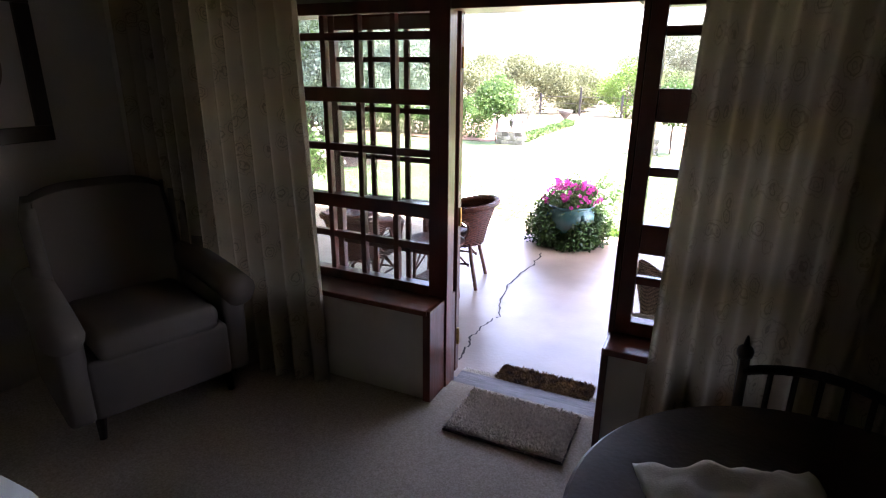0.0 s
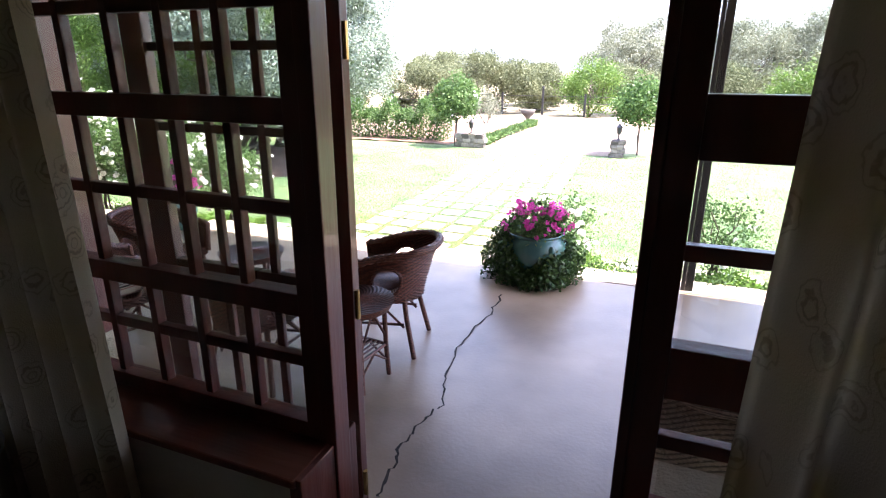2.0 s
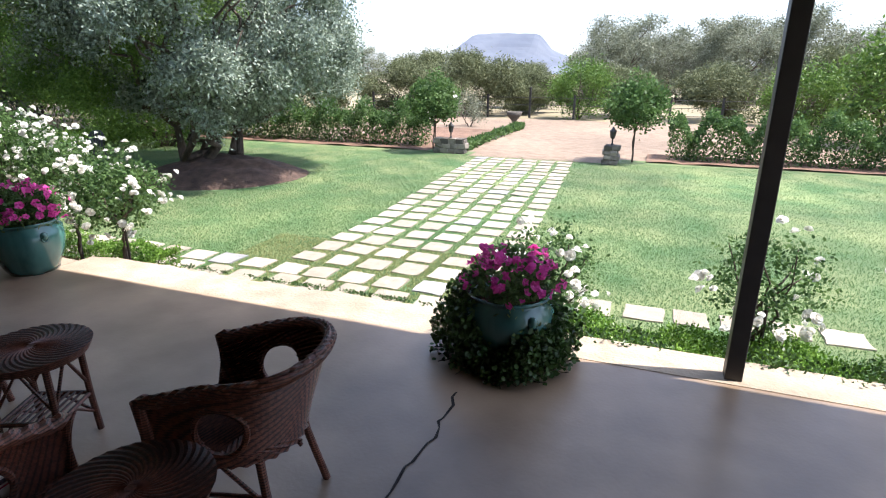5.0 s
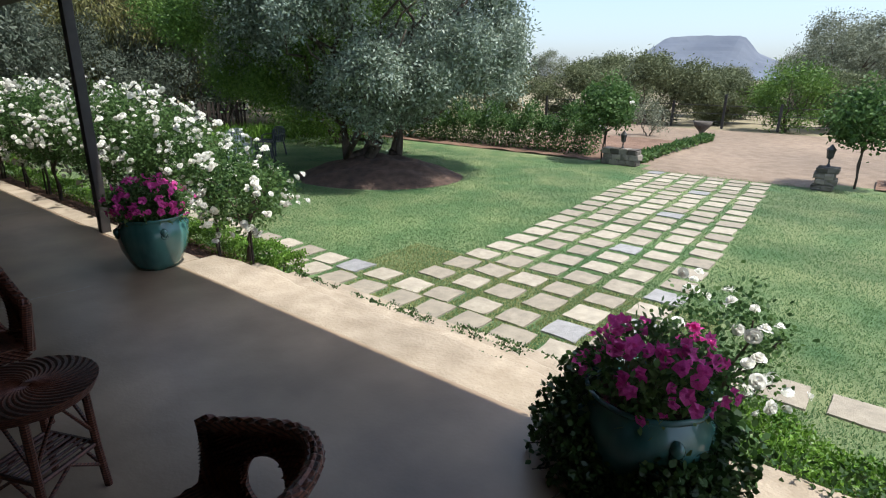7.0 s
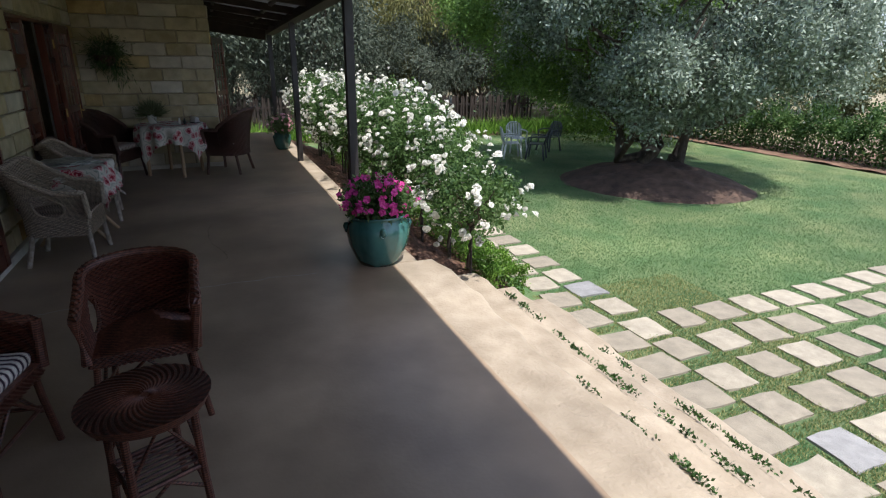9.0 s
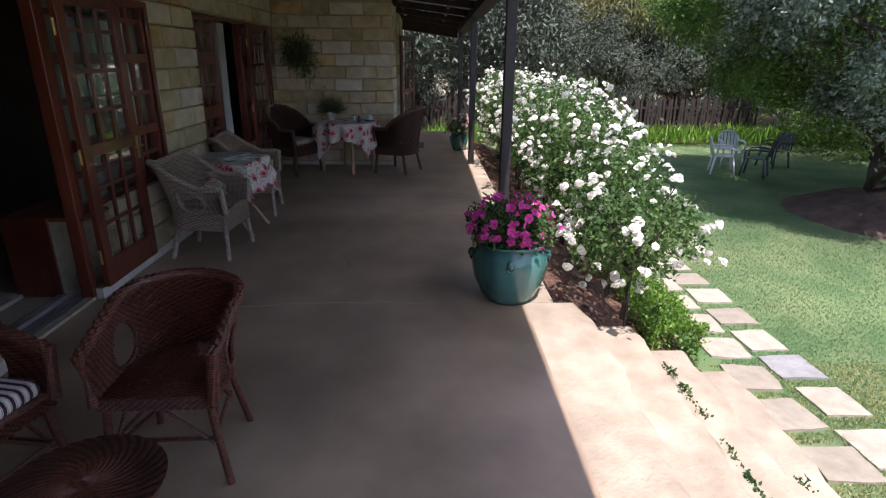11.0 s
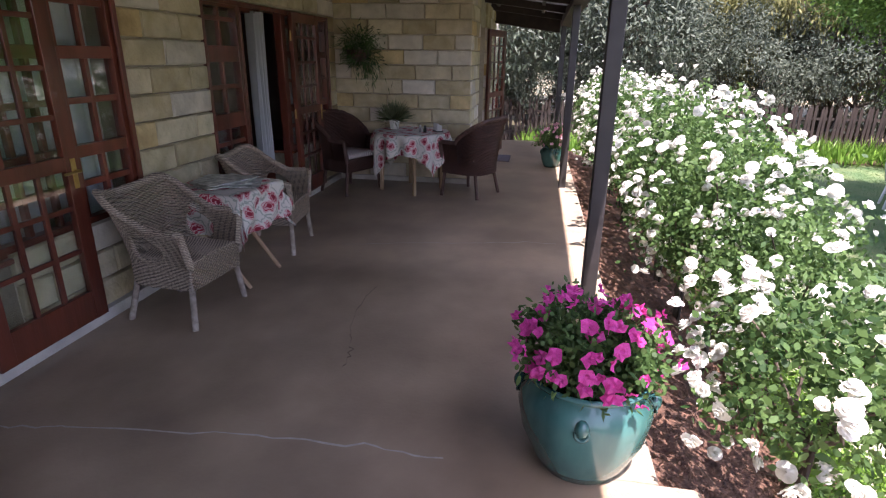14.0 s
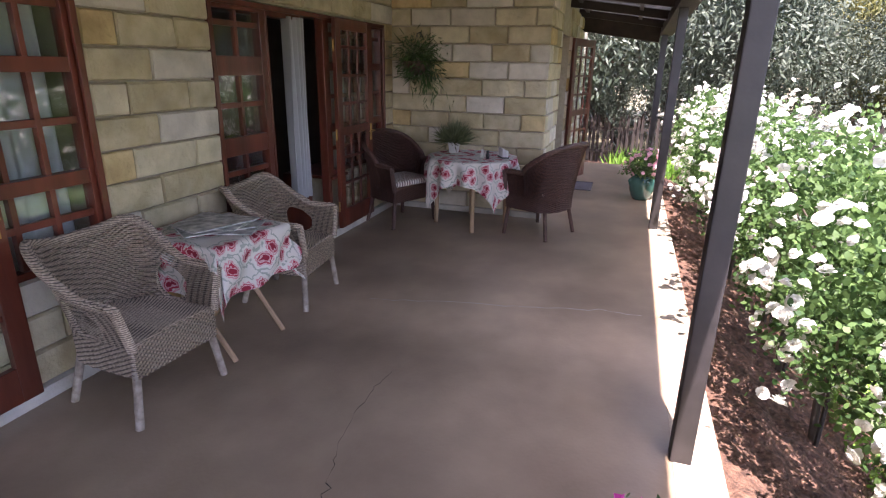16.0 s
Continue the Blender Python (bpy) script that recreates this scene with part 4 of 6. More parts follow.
# ---- tables with cloths ----
def cloth_mesh(half_x, half_y, drop, z, rng, waves=9):
    """A cloth laid over a table, hanging in folds, longer at the corners."""
    bm = bmesh.new()
    n = 72

    def f(u, v):
        x, y = (2 * u - 1) * (half_x + drop), (2 * v - 1) * (half_y + drop)
        ox, oy = max(abs(x) - half_x, 0), max(abs(y) - half_y, 0)
        hang = math.hypot(ox, oy)
        if hang < 1e-6:
            return (x, y, z + 0.002 * math.sin(x * 30) * math.sin(y * 27))
        fold = 0.022 * math.sin((x - y) * waves * 2.2) * min(hang / 0.1, 1) + 0.01 * math.sin((x + y) * 21)
        cx = math.copysign(min(abs(x), half_x) + 0.012 + 0.12 * ox + fold * (ox > 0), x)
        cy = math.copysign(min(abs(y), half_y) + 0.012 + 0.12 * oy + fold * (oy > 0), y)
        return (cx, cy, z - hang * 0.97)

    grid(bm, f, n, n, print_size=(2 * (half_x + drop), 2 * (half_y + drop)))
    return bm


def folding_table(name, m, hx, hy, z, label):
    t = thing(name, label, "table", m)
    bm = bmesh.new()
    box(bm, -hx, -hy, z - 0.03, hx, hy, z - 0.004, 0.005)
    part("tabletop", bm, M_PALEWOOD, t)
    for sx in (-1, 1):
        for sy in (-1, 1):
            bm = bmesh.new()
            tube(bm, ((sx * (hx - 0.08), -sy * (hy - 0.08), z - 0.03), (sx * (hx - 0.08), sy * (hy - 0.02), 0.0)), 0.016, 6)
            part("leg", bm, M_PALEWOOD, t)
    return t


folding_table("folding_table", pose(-6.05, 3.49, 0, 0, 0, -3), 0.3, 0.3, 0.7, "small wooden folding table under a rose-print cloth")
tagged(solid("tablecloth", cloth_mesh(0.3, 0.3, 0.29, 0.706, None), M_FLORAL, "cream tablecloth printed with red roses, hanging over a small table", "tablecloth", smooth=True, m=pose(-6.05, 3.49, 0, 0, 0, -3)))
for k, (dx, dy, a, w, d) in enumerate(((0.0, 0.05, 20, 0.15, 0.21), (0.03, 0.02, 55, 0.14, 0.2), (-0.04, -0.02, 5, 0.15, 0.2), (0.02, 0.0, 70, 0.13, 0.19))):
    bm = bmesh.new()
    box(bm, -w, -d, 0, w, d, 0.008, 0.002)
    solid("magazine", bm, M_PAPER, "worn magazine lying on a small stack on the table", "magazine", m=pose(-6.07 + dx, 3.5 + dy, 0.713 + 0.009 * k, 0, 0, a))
t2 = thing("breakfast_table", "round wooden table with pale legs under a rose-print cloth", "table", pose(-9.2, 4.22, 0))
bm = bmesh.new()
lathe(bm, ((0.46, 0.705), (0.46, 0.73), (0.001, 0.73)), 40)
part("tabletop", bm, M_PALEWOOD, t2)
for a in (0.3, 1.9, 3.4, 5.0):
    bm = bmesh.new()
    tube(bm, ((0.36 * math.cos(a), 0.36 * math.sin(a), 0.7), (0.38 * math.cos(a), 0.38 * math.sin(a), 0.0)), 0.024, 8)
    part("leg", bm, M_PALEWOOD, t2)
bm = bmesh.new()


def round_cloth(u, v):
    x, y = (2 * u - 1) * 0.7, (2 * v - 1) * 0.7
    r, a = math.hypot(x, y), math.atan2(y, x)
    if r < 0.47:
        return (x, y, 0.736)
    over = r - 0.47
    rr = 0.475 + 0.035 * math.sin(a * 13) * min(over / 0.1, 1) + 0.05 * over
    return (rr * math.cos(a), rr * math.sin(a), 0.736 - over)


grid(bm, round_cloth, 110, 110, print_size=(1.4, 1.4))
solid("tablecloth", bm, M_FLORAL, "cream rose-print cloth hanging in folds over the round table", "tablecloth", smooth=True, m=pose(-9.2, 4.22, 0))


# ---- plants in pots ----
def trumpet(seed, material):
    """An open five-lobed bloom, about 1 wide, facing +z."""
    r = np.random.default_rng(seed)
    bm = bmesh.new()
    mid = bm.verts.new((0, 0, -0.1))
    ring = []
    for k in range(10):
        a = 2 * math.pi * k / 10
        q = (1.06 if k % 2 else 0.84) + r.normal(0, 0.1)
        ring.append(bm.verts.new((q * math.cos(a), q * math.sin(a), (0.5 if k % 2 else 0.2) + r.normal(0, 0.2))))
    throat = [bm.verts.new((0.35 * math.cos(2 * math.pi * k / 10), 0.35 * math.sin(2 * math.pi * k / 10), 0.26)) for k in range(10)]
    for k in range(10):
        n = (k + 1) % 10
        bm.faces.new((mid, throat[k], throat[n]))
        bm.faces.new((throat[k], ring[k], ring[n], throat[n]))
    return mesh_of("bloom", bm, material)


def full_rose(seed, material):
    """A full bloom, about 1 in radius: rings of cupped, curling petals round a closed heart."""
    r = np.random.default_rng(seed)
    bm = bmesh.new()
    for ring, (count, q, h, lift) in enumerate(((6, 1.05, 0.0, 0.28), (6, 0.82, 0.12, 0.5), (5, 0.56, 0.2, 0.7), (3, 0.3, 0.3, 0.72))):
        for k in range(count):
            a = 2 * math.pi * (k + 0.4 * ring) / count + r.normal(0, 0.12)
            w = 1.35 * math.pi / count
            curl = r.normal(0, 0.09)
            rows = []
            for i, t in enumerate((0.12, 0.55, 0.85, 1.0)):
                half = w * (0.5, 1.0, 0.95, 0.5)[i]
                z = h + lift * t**1.6 - (0.16 + curl) * (t > 0.9)
                rows.append([bm.verts.new((math.cos(a + half * j) * q * t, math.sin(a + half * j) * q * t, z + 0.08 * abs(j) + r.normal(0, 0.02))) for j in (-1, 0, 1)])
            for lo, hi in zip(rows, rows[1:]):
                for j in range(2):
                    bm.faces.new((lo[j], lo[j + 1], hi[j + 1], hi[j]))
    return mesh_of("bloom", bm, material, True)


def place_blooms(parent, meshes, at, out, size, rng, label):
    for k, (p, d) in enumerate(zip(at, out)):
        ob = new("bloom", meshes[k % len(meshes)])
        ob.parent = parent
        s = size * rng.uniform(0.7, 1.25)
        ob.matrix_basis = Matrix.Translation(p) @ Vector(d).to_track_quat("Z", "Y").to_matrix().to_4x4() @ pose(0, 0, 0, 0, 0, rng.uniform(0, 360)) @ Matrix.Diagonal((s, s, s, 1))


TRUMPETS = [trumpet(k, M_PINK) for k in range(7)]
PALE_TRUMPETS = [trumpet(k, M_PALEPINK) for k in range(2)]
ROSES = [full_rose(k, M_WHITE) for k in range(4)]


def child(name, me, parent, label=""):
    ob = new(name, me)
    ob.parent = parent
    if label:
        tagged(ob, label)
    return ob


def glazed_pot(name, m, r, h, label):
    pot = thing(name, label, "flower pot", m)
    bm = bmesh.new()
    lathe(bm, ((r * 0.62, 0.0), (r * 0.74, h * 0.12), (r * 0.93, h * 0.4), (r, h * 0.65), (r * 0.97, h * 0.8), (r * 0.84, h * 0.91), (r * 0.82, h * 0.94), (r * 0.93, h * 0.965), (r * 0.94, h), (r * 0.84, h), (r * 0.78, h * 0.9), (r * 0.7, h * 0.86)), 64)
    part("body", bm, M_GLAZE, pot, smooth=True)
    bm = bmesh.new()
    lathe(bm, ((0.001, h * 0.88), (r * 0.78, h * 0.88)), 32, cap=False)
    part("soil", bm, M_MULCH, pot)
    for k in range(4):
        a = k * math.pi / 2 + 0.4
        bm = bmesh.new()
        bmesh.ops.create_icosphere(bm, subdivisions=2, radius=0.028, matrix=Matrix.Translation((r * 0.99 * math.cos(a), r * 0.99 * math.sin(a), h * 0.76)) @ Matrix.Diagonal((1, 1, 1.3, 1)))
        tube(bm, [(r * 1.02 * math.cos(a + 0.09 * math.cos(b)), r * 1.02 * math.sin(a + 0.09 * math.cos(b)), h * 0.72 + 0.03 * math.sin(b)) for b in np.linspace(0, 2 * math.pi, 12, endpoint=False)], 0.007, 6, True)
        part("lion_boss", bm, M_GLAZE, pot, "moulded ring ornament", smooth=True)
    return pot


def petunias(m, r, h, n_leaf, n_flower, seed, material=TRUMPETS, label="bushy magenta petunias growing in a glazed pot"):
    rng = np.random.default_rng(seed)
    plant = thing("petunia_plant", label, "flowers", m)
    at, d = clumps(rng, 90, n_leaf // 90, (r * 0.92, r * 0.92, h * 0.9), 0.03, 0.4, 0.25)
    child("foliage", leaf_mesh("foliage", at, 0.038, 0.018, M_ROSELEAF, rng, 0.0, d * 0.6, True), plant)
    d = unit(rng.normal(size=(n_flower * 3, 3)))
    d = d[d[:, 2] > -0.25][:n_flower]
    at = d * np.array((r, r, h)) * rng.uniform(0.88, 1.13, (len(d), 1)) * (1 + 0.16 * np.sin(d[:, :1] * 9 + seed) * np.cos(d[:, 1:2] * 7))
    place_blooms(plant, material, at, unit(d + rng.normal(0, 0.5, d.shape)), 0.029, rng, "")
    bm = bmesh.new()
    for k in range(14):
        a = rng.uniform(0, 2 * math.pi)
        limb(bm, (0.05 * math.cos(a), 0.05 * math.sin(a), -h * 0.3), (r * 0.8 * math.cos(a), r * 0.8 * math.sin(a), h * rng.uniform(0.1, 0.8)), 0.004, 0.002, rng, 3)
    part("stems", bm, M_STALK, plant)
    return plant


glazed_pot("glazed_pot", pose(-4.39, 6.0, 0.0, 0, 0, 60), 0.272, 0.44, "teal glazed pot with ring bosses on the veranda edge")
petunias(pose(-4.39, 6.0, 0.52), 0.275, 0.22, 5600, 125, 11)
glazed_pot("glazed_pot", pose(-0.28, 6.0, 0.0, 0, 0, 20), 0.262, 0.42, "teal glazed pot wrapped in ivy beside the steps")
petunias(pose(-0.28, 6.0, 0.47), 0.26, 0.19, 2500, 105, 12)
glazed_pot("glazed_pot", pose(-11.2, 6.02, 0.0), 0.17, 0.32, "small green glazed pot at the veranda edge")
petunias(pose(-11.2, 6.02, 0.42), 0.25, 0.25, 1800, 60, 13, PALE_TRUMPETS, "pale pink petunias in a small pot")
# ivy heaped round the pot by the steps
rng = np.random.default_rng(21)
ivy = thing("ivy", "dark green ivy heaped round a glazed pot", "ivy", pose(-0.3, 6.02, 0, 0, 0, 0) @ Matrix.Scale(0.87, 4))
a = rng.uniform(0, 2 * np.pi, 9000)
r = 0.27 + (0.125 + 0.04 * np.cos(a) ** 2 + 0.02 * np.sin(4 * a)) * np.abs(rng.normal(0, 0.7, 9000)).clip(0, 1.3)
z = rng.uniform(0, 1, 9000) ** 0.8 * (0.22 + 0.24 * np.abs(np.cos(a)) + 0.08 * np.sin(a).clip(0, 1) - 0.7 * (r - 0.27) - 0.05 * np.cos(a) + 0.05 * np.sin(5 * a)).clip(0.03, 1)
at = np.stack([r * np.cos(a), r * np.sin(a), z + 0.01], 1)
child("foliage", leaf_mesh("foliage", at, 0.038, 0.033, M_IVY, rng, 0.3, None, True), ivy)
bm = bmesh.new()
for k in range(16):
    b = k * 0.4
    limb(bm, (0.28 * math.cos(b), 0.28 * math.sin(b), 0.01), (0.5 * math.cos(b + 0.3), 0.5 * math.sin(b + 0.3), 0.04), 0.006, 0.003, rng, 3)
part("stems", bm, M_BARK, ivy)


# ---- rose bushes ----
def rose_bush(seed, trunk_h, r, rz, n_leaf, n_rose, label, group="white roses along the veranda", leaf=0.04):
    rng = np.random.default_rng(seed)
    bush = thing("rose_bush", label, "rose bush", group=group)
    zc = trunk_h + rz * 0.75
    bm = bmesh.new()
    limb(bm, (0, 0, 0), (0.02, 0.01, trunk_h), 0.024, 0.018, rng, 4, 0.06)
    for k in range(9):
        a = rng.uniform(0, 2 * math.pi)
        limb(bm, (0.02, 0.01, trunk_h * rng.uniform(0.75, 1.0)), (r * 0.75 * math.cos(a), r * 0.75 * math.sin(a), zc + rz * rng.uniform(-0.5, 0.8)), 0.011, 0.004, rng, 4)
    part("trunk", bm, M_BARK, bush)
    bm = bmesh.new()
    tube(bm, ((0.06, 0.0, -0.05), (0.05, 0.0, trunk_h + 0.1)), 0.013, 6)
    part("stake", bm, M_FENCE, bush)
    n_leaf = int(n_leaf * (1.55 if leaf < 0.08 else 1))
    at, d = clumps(rng, n_leaf // 14, 14, (r, r, rz), 0.045 if leaf < 0.08 else 0.075, 0.35)
    at[:, 2] += zc
    child("foliage", leaf_mesh("foliage", at, leaf, leaf * 0.62, M_ROSELEAF, rng, 0.1, None, leaf < 0.08), bush)
    n_c = max(n_rose // 3, 1)
    d = unit(rng.normal(size=(n_c * 3, 3)) + np.array((0, 0, 0.2)))[:n_c]
    c = d * np.array((r, r, rz)) * rng.uniform(1.0, 1.24, (n_c, 1))
    at = np.repeat(c, 3, 0) + rng.normal(0, 0.05, (n_c * 3, 3))
    at[:, 2] += zc
    place_blooms(bush, ROSES, at, unit(rng.normal(size=at.shape) * 0.7 + np.repeat(d, 3, 0) * 0.7 + np.array((0, 0, 0.8))), 0.032, rng, "")
    return bush


FRONT = "standard rose bush full of white blooms in the veranda bed"
low_rose = rose_bush(31, 0.42, 0.43, 0.36, 2300, 110, FRONT)
low_rose.matrix_basis = pose(-4.38, 6.86, LAWN + 0.42)
mid_rose = rose_bush(32, 0.85, 0.5, 0.48, 3700, 150, FRONT)
mid_rose.matrix_basis = pose(-5.95, 6.96, LAWN + 0.1)
copy_thing(mid_rose, pose(-5.22, 7.02, LAWN + 0.2, 0, 0, 140)).scale = (0.82, 0.82, 0.82)
tall_rose = rose_bush(33, 0.95, 0.58, 0.6, 4900, 210, FRONT)
tall_rose.matrix_basis = pose(-6.75, 6.98, LAWN - 0.03)
for k in range(7):
    src = (tall_rose, mid_rose)[k % 3 == 1]
    copy_thing(src, pose(-7.6 - 0.9 * k, 6.98 + 0.1 * math.sin(k * 2.3), LAWN - 0.03 + (0.18 if src is mid_rose else 0.0), 0, 0, 70 * k + 20))
small_rose = rose_bush(34, 0.5, 0.34, 0.32, 1300, 40, "thin white rose bush beside the steps", "white roses by the steps", 0.034)
small_rose.matrix_basis = pose(-0.2, 7.0, LAWN + 0.1)
thin_rose = rose_bush(35, 0.55, 0.36, 0.36, 1300, 30, "thin white rose bush behind the low box hedge", "white roses by the steps", 0.034)
thin_rose.matrix_basis = pose(1.2, 7.1, LAWN + 0.05)
copy_thing(thin_rose, pose(2.35, 7.1, LAWN + 0.05, 0, 0, 120))
copy_thing(small_rose, pose(3.4, 7.1, LAWN + 0.05, 0, 0, 200))
far_rose = rose_bush(36, 1.0, 0.75, 0.6, 5200, 12, "leafy standard rose at the end of the lawn", "standards by the drive", 0.1)
far_rose.matrix_basis = pose(-5.55, 18.2, LAWN)
copy_thing(far_rose, pose(-0.05, 18.3, LAWN, 0, 0, 90))


def clipped_hedge(name, x0, x1, y0, y1, z0, z1, n, material, label, size=0.032, seed=1, lumps=0.03, category="hedge"):
    """A low hedge: leaves thick on a lumpy skin, twigs inside."""
    rng = np.random.default_rng(seed)
    hedge = thing(name, label, category, pose(x0, y0, z0))
    q = rng.uniform(size=(n, 3))
    face = rng.choice((0, 0, 0, 1, 2, 3), n)
    q[face == 0, 2] = 1 - np.abs(rng.normal(0, 0.1, (face == 0).sum()))
    q[face == 1, 1] = np.abs(rng.normal(0, 0.07, (face == 1).sum()))
    q[face == 2, 1] = 1 - np.abs(rng.normal(0, 0.07, (face == 2).sum()))
    at = q * np.array((x1 - x0, y1 - y0, z1 - z0))
    swell = np.sin(at[:, 0] * 7.0 + seed) * np.sin(at[:, 0] * 2.3) * lumps * 3
    at[:, 2] += swell * q[:, 2] + rng.normal(0, lumps * 0.5, n)
    at[:, 1] += rng.normal(0, lumps * 0.6, n)
    child("foliage", leaf_mesh("foliage", at, size, size * 0.55, material, rng, -0.7), hedge)
    bm = bmesh.new()
    for k in range(max(int((x1 - x0) / 0.18), 2)):
        x = (x1 - x0) * rng.uniform()
        limb(bm, (x, (y1 - y0) / 2, -0.05), (x + rng.normal(0, 0.08), (y1 - y0) * rng.uniform(0.2, 0.8), (z1 - z0) * 0.8), 0.009, 0.004, rng, 3)
    part("twigs", bm, M_BARK, hedge)
    return hedge


clipped_hedge("box_hedge", -4.95, -4.32, 7.1, 7.5, LAWN + 0.02, LAWN + 0.38, 5200, M_BOX, "bright green clipped box hedge at the foot of the steps", seed=2)
clipped_hedge("box_hedge", -6.6, -5.1, 7.2, 7.55, LAWN + 0.02, LAWN + 0.33, 7500, M_BOX, "bright green clipped box hedge edging the rose bed", seed=3)
clipped_hedge("box_hedge", -13.5, -6.7, 7.2, 7.55, LAWN + 0.02, LAWN + 0.33, 9000, M_BOX, "bright green clipped box hedge edging the rose bed", 0.045, seed=4)
clipped_hedge("box_hedge", -0.4, 4.5, 6.55, 7.2, LAWN + 0.02, LAWN + 0.42, 62000, M_BOX, "bright green low box hedge along the veranda", 0.03, seed=5)
clipped_hedge("creeper", 0.1, 1.8, 6.36, 6.58, LAWN + 0.2, 0.0, 1800, M_IVY, "small-leaved creeper along the veranda edge", 0.035, seed=6, category="creeper")
clipped_hedge("rose_hedge", 0.8, 12.0, 18.9, 19.7, LAWN, LAWN + 0.95, 36000, M_ROSELEAF, "low loose rose hedge along the drive", 0.09, seed=7, lumps=0.14)
clipped_hedge("rose_hedge", -16.0, -6.2, 18.9, 19.7, LAWN, LAWN + 0.95, 32000, M_ROSELEAF, "low loose rose hedge at the end of the lawn", 0.09, seed=8, lumps=0.14)
clipped_hedge("edging_plants", -4.9, -4.65, 18.4, 26.0, LAWN, LAWN + 0.2, 3000, M_ROSELEAF, "row of strappy edging plants beside the drive", 0.14, seed=9, lumps=0.03, category="plants")
rng = np.random.default_rng(8)
lily = thing("lily_border", "strappy green lilies in a border under the trees", "plants", pose(-16.3, 10.5, LAWN))
at = rng.uniform((-0.5, -5, 0), (0.6, 7.5, 0.1), (3800, 3))
child("foliage", leaf_mesh("foliage", at, 0.5, 0.045, M_BOX, rng, 0, np.array((0, 0, 1.6))), lily)


# ---- trees ----
def tree(name, label, category, seed, radii, height, n_clump, per, leaf, material, trunks=1, trunk_r=0.14, spread=0.3, droop=0.0, flat=0.75, hollow=0.5, second=None, group="", base=0.0, width=0.3, lobes=34):
    """Trunk and limbs under a crown of many leaf clumps with gaps."""
    rng = np.random.default_rng(seed)
    t = thing(name, label, category, group=group)
    bm = bmesh.new()
    for k in range(trunks):
        a = 2 * math.pi * k / max(trunks, 1) + rng.uniform(0, 0.8)
        lean = ((0.35 if not base else rng.uniform(0.25, 0.42)) * radii[0] if trunks > 1 else 0.1)
        foot = Vector((base * math.cos(a), base * math.sin(a), -0.1))
        fork = Vector((lean * math.cos(a), lean * math.sin(a), height - radii[2] * (0.62 if base else 0.55)))
        limb(bm, foot, fork, trunk_r * rng.uniform(0.7, 1.15), trunk_r * 0.6, rng, 6, 0.2 if base else 0.09)
        for j in range(6 if trunks < 3 else 4):
            b = a + rng.uniform(-1.2, 1.2) if trunks > 1 else rng.uniform(0, 2 * math.pi)
            tip = Vector((radii[0] * 0.8 * math.cos(b), radii[1] * 0.8 * math.sin(b), height + radii[2] * rng.uniform(-0.4, 0.7)))
            limb(bm, fork.lerp(foot, rng.uniform(0, 0.3)), tip, trunk_r * 0.45, trunk_r * 0.1, rng, 5, 0.12)
    part("trunk", bm, M_BARK, t, smooth=True)
    at, d = clumps(rng, n_clump, per, radii, spread, hollow, flat, lobes)
    at[:, 2] += height
    ob = child("crown", leaf_mesh("crown", at, leaf, leaf * width, material, rng, droop, d * 0.5), t)
    if second:
        at, d = clumps(rng, n_clump // 2, per, (radii[0] * 0.8, radii[1] * 0.86, radii[2] * 0.95), spread, hollow, flat, lobes // 2)
        at[:, 0] -= radii[0] * 0.45
        at[:, 1] -= radii[1] * 0.33
        at[:, 2] += height + 0.2
        child("crown", leaf_mesh("crown", at, leaf * 0.8, leaf * 0.35, second, rng, droop), t, "fresh green shoots")
    return t


olive = tree("olive_tree", "broad old olive tree with silvery leaves on a soil mound", "tree", 41, (3.75, 3.4, 2.85), 3.55, 1500, 190, 0.085, M_OLIVE, 7, 0.12, 0.15, 0.1, 0.8, 0.72, M_GREENOLIVE, base=0.36, width=0.45, lobes=130)
olive.matrix_basis = pose(-8.95, 13.1, LAWN + 0.1)
bm = bmesh.new()
grid(bm, lambda u, v: (3.7 * (u - 0.5), 3.1 * (v - 0.5), max(0.42 * (1 - (4 * ((u - 0.5) ** 2 + (v - 0.5) ** 2)) ** 1.0), -0.02) + 0.12 * noise.noise((u * 9, v * 9, 1)) * (1 - 2 * max(abs(u - 0.5), abs(v - 0.5)))), 40, 40)
solid("soil_mound", bm, M_SOIL, "bare brown soil mound round the olive trunks", "mound", "structure", smooth=True, m=pose(-8.4, 12.75, LAWN, 0, 0, 35))

shrub = tree("shrub", "big grey-green shrub beyond the drive", "shrub", 51, (2.6, 2.2, 1.45), 1.5, 300, 80, 0.175, M_SHRUB, 3, 0.08, 0.2, 0.1, 0.95, 0.5, group="shrubs beyond the drive")
shrub.matrix_basis = pose(-9.3, 33.0, LAWN)
SHRUBS = ((-13.5, 34, 0.95), (-6.6, 35.5, 0.75), (-18.5, 33, 1.0), (-24, 31, 1.15), (3.5, 34, 0.9), (-1.0, 35, 0.8), (7.5, 32.5, 1.0), (12, 31, 1.1), (17, 33, 1.2), (-8.0, 40, 0.9), (-15, 42, 1.1), (-3.0, 46, 0.8), (-5.5, 52, 0.8), (22, 30, 1.2), (-30, 36, 1.5))
for k, (x, y, s) in enumerate(SHRUBS):
    c = copy_thing(shrub, pose(x, y, LAWN, 0, 0, 57 * k))
    c.scale = (s, s, s * (0.9 + 0.05 * (k % 4)))
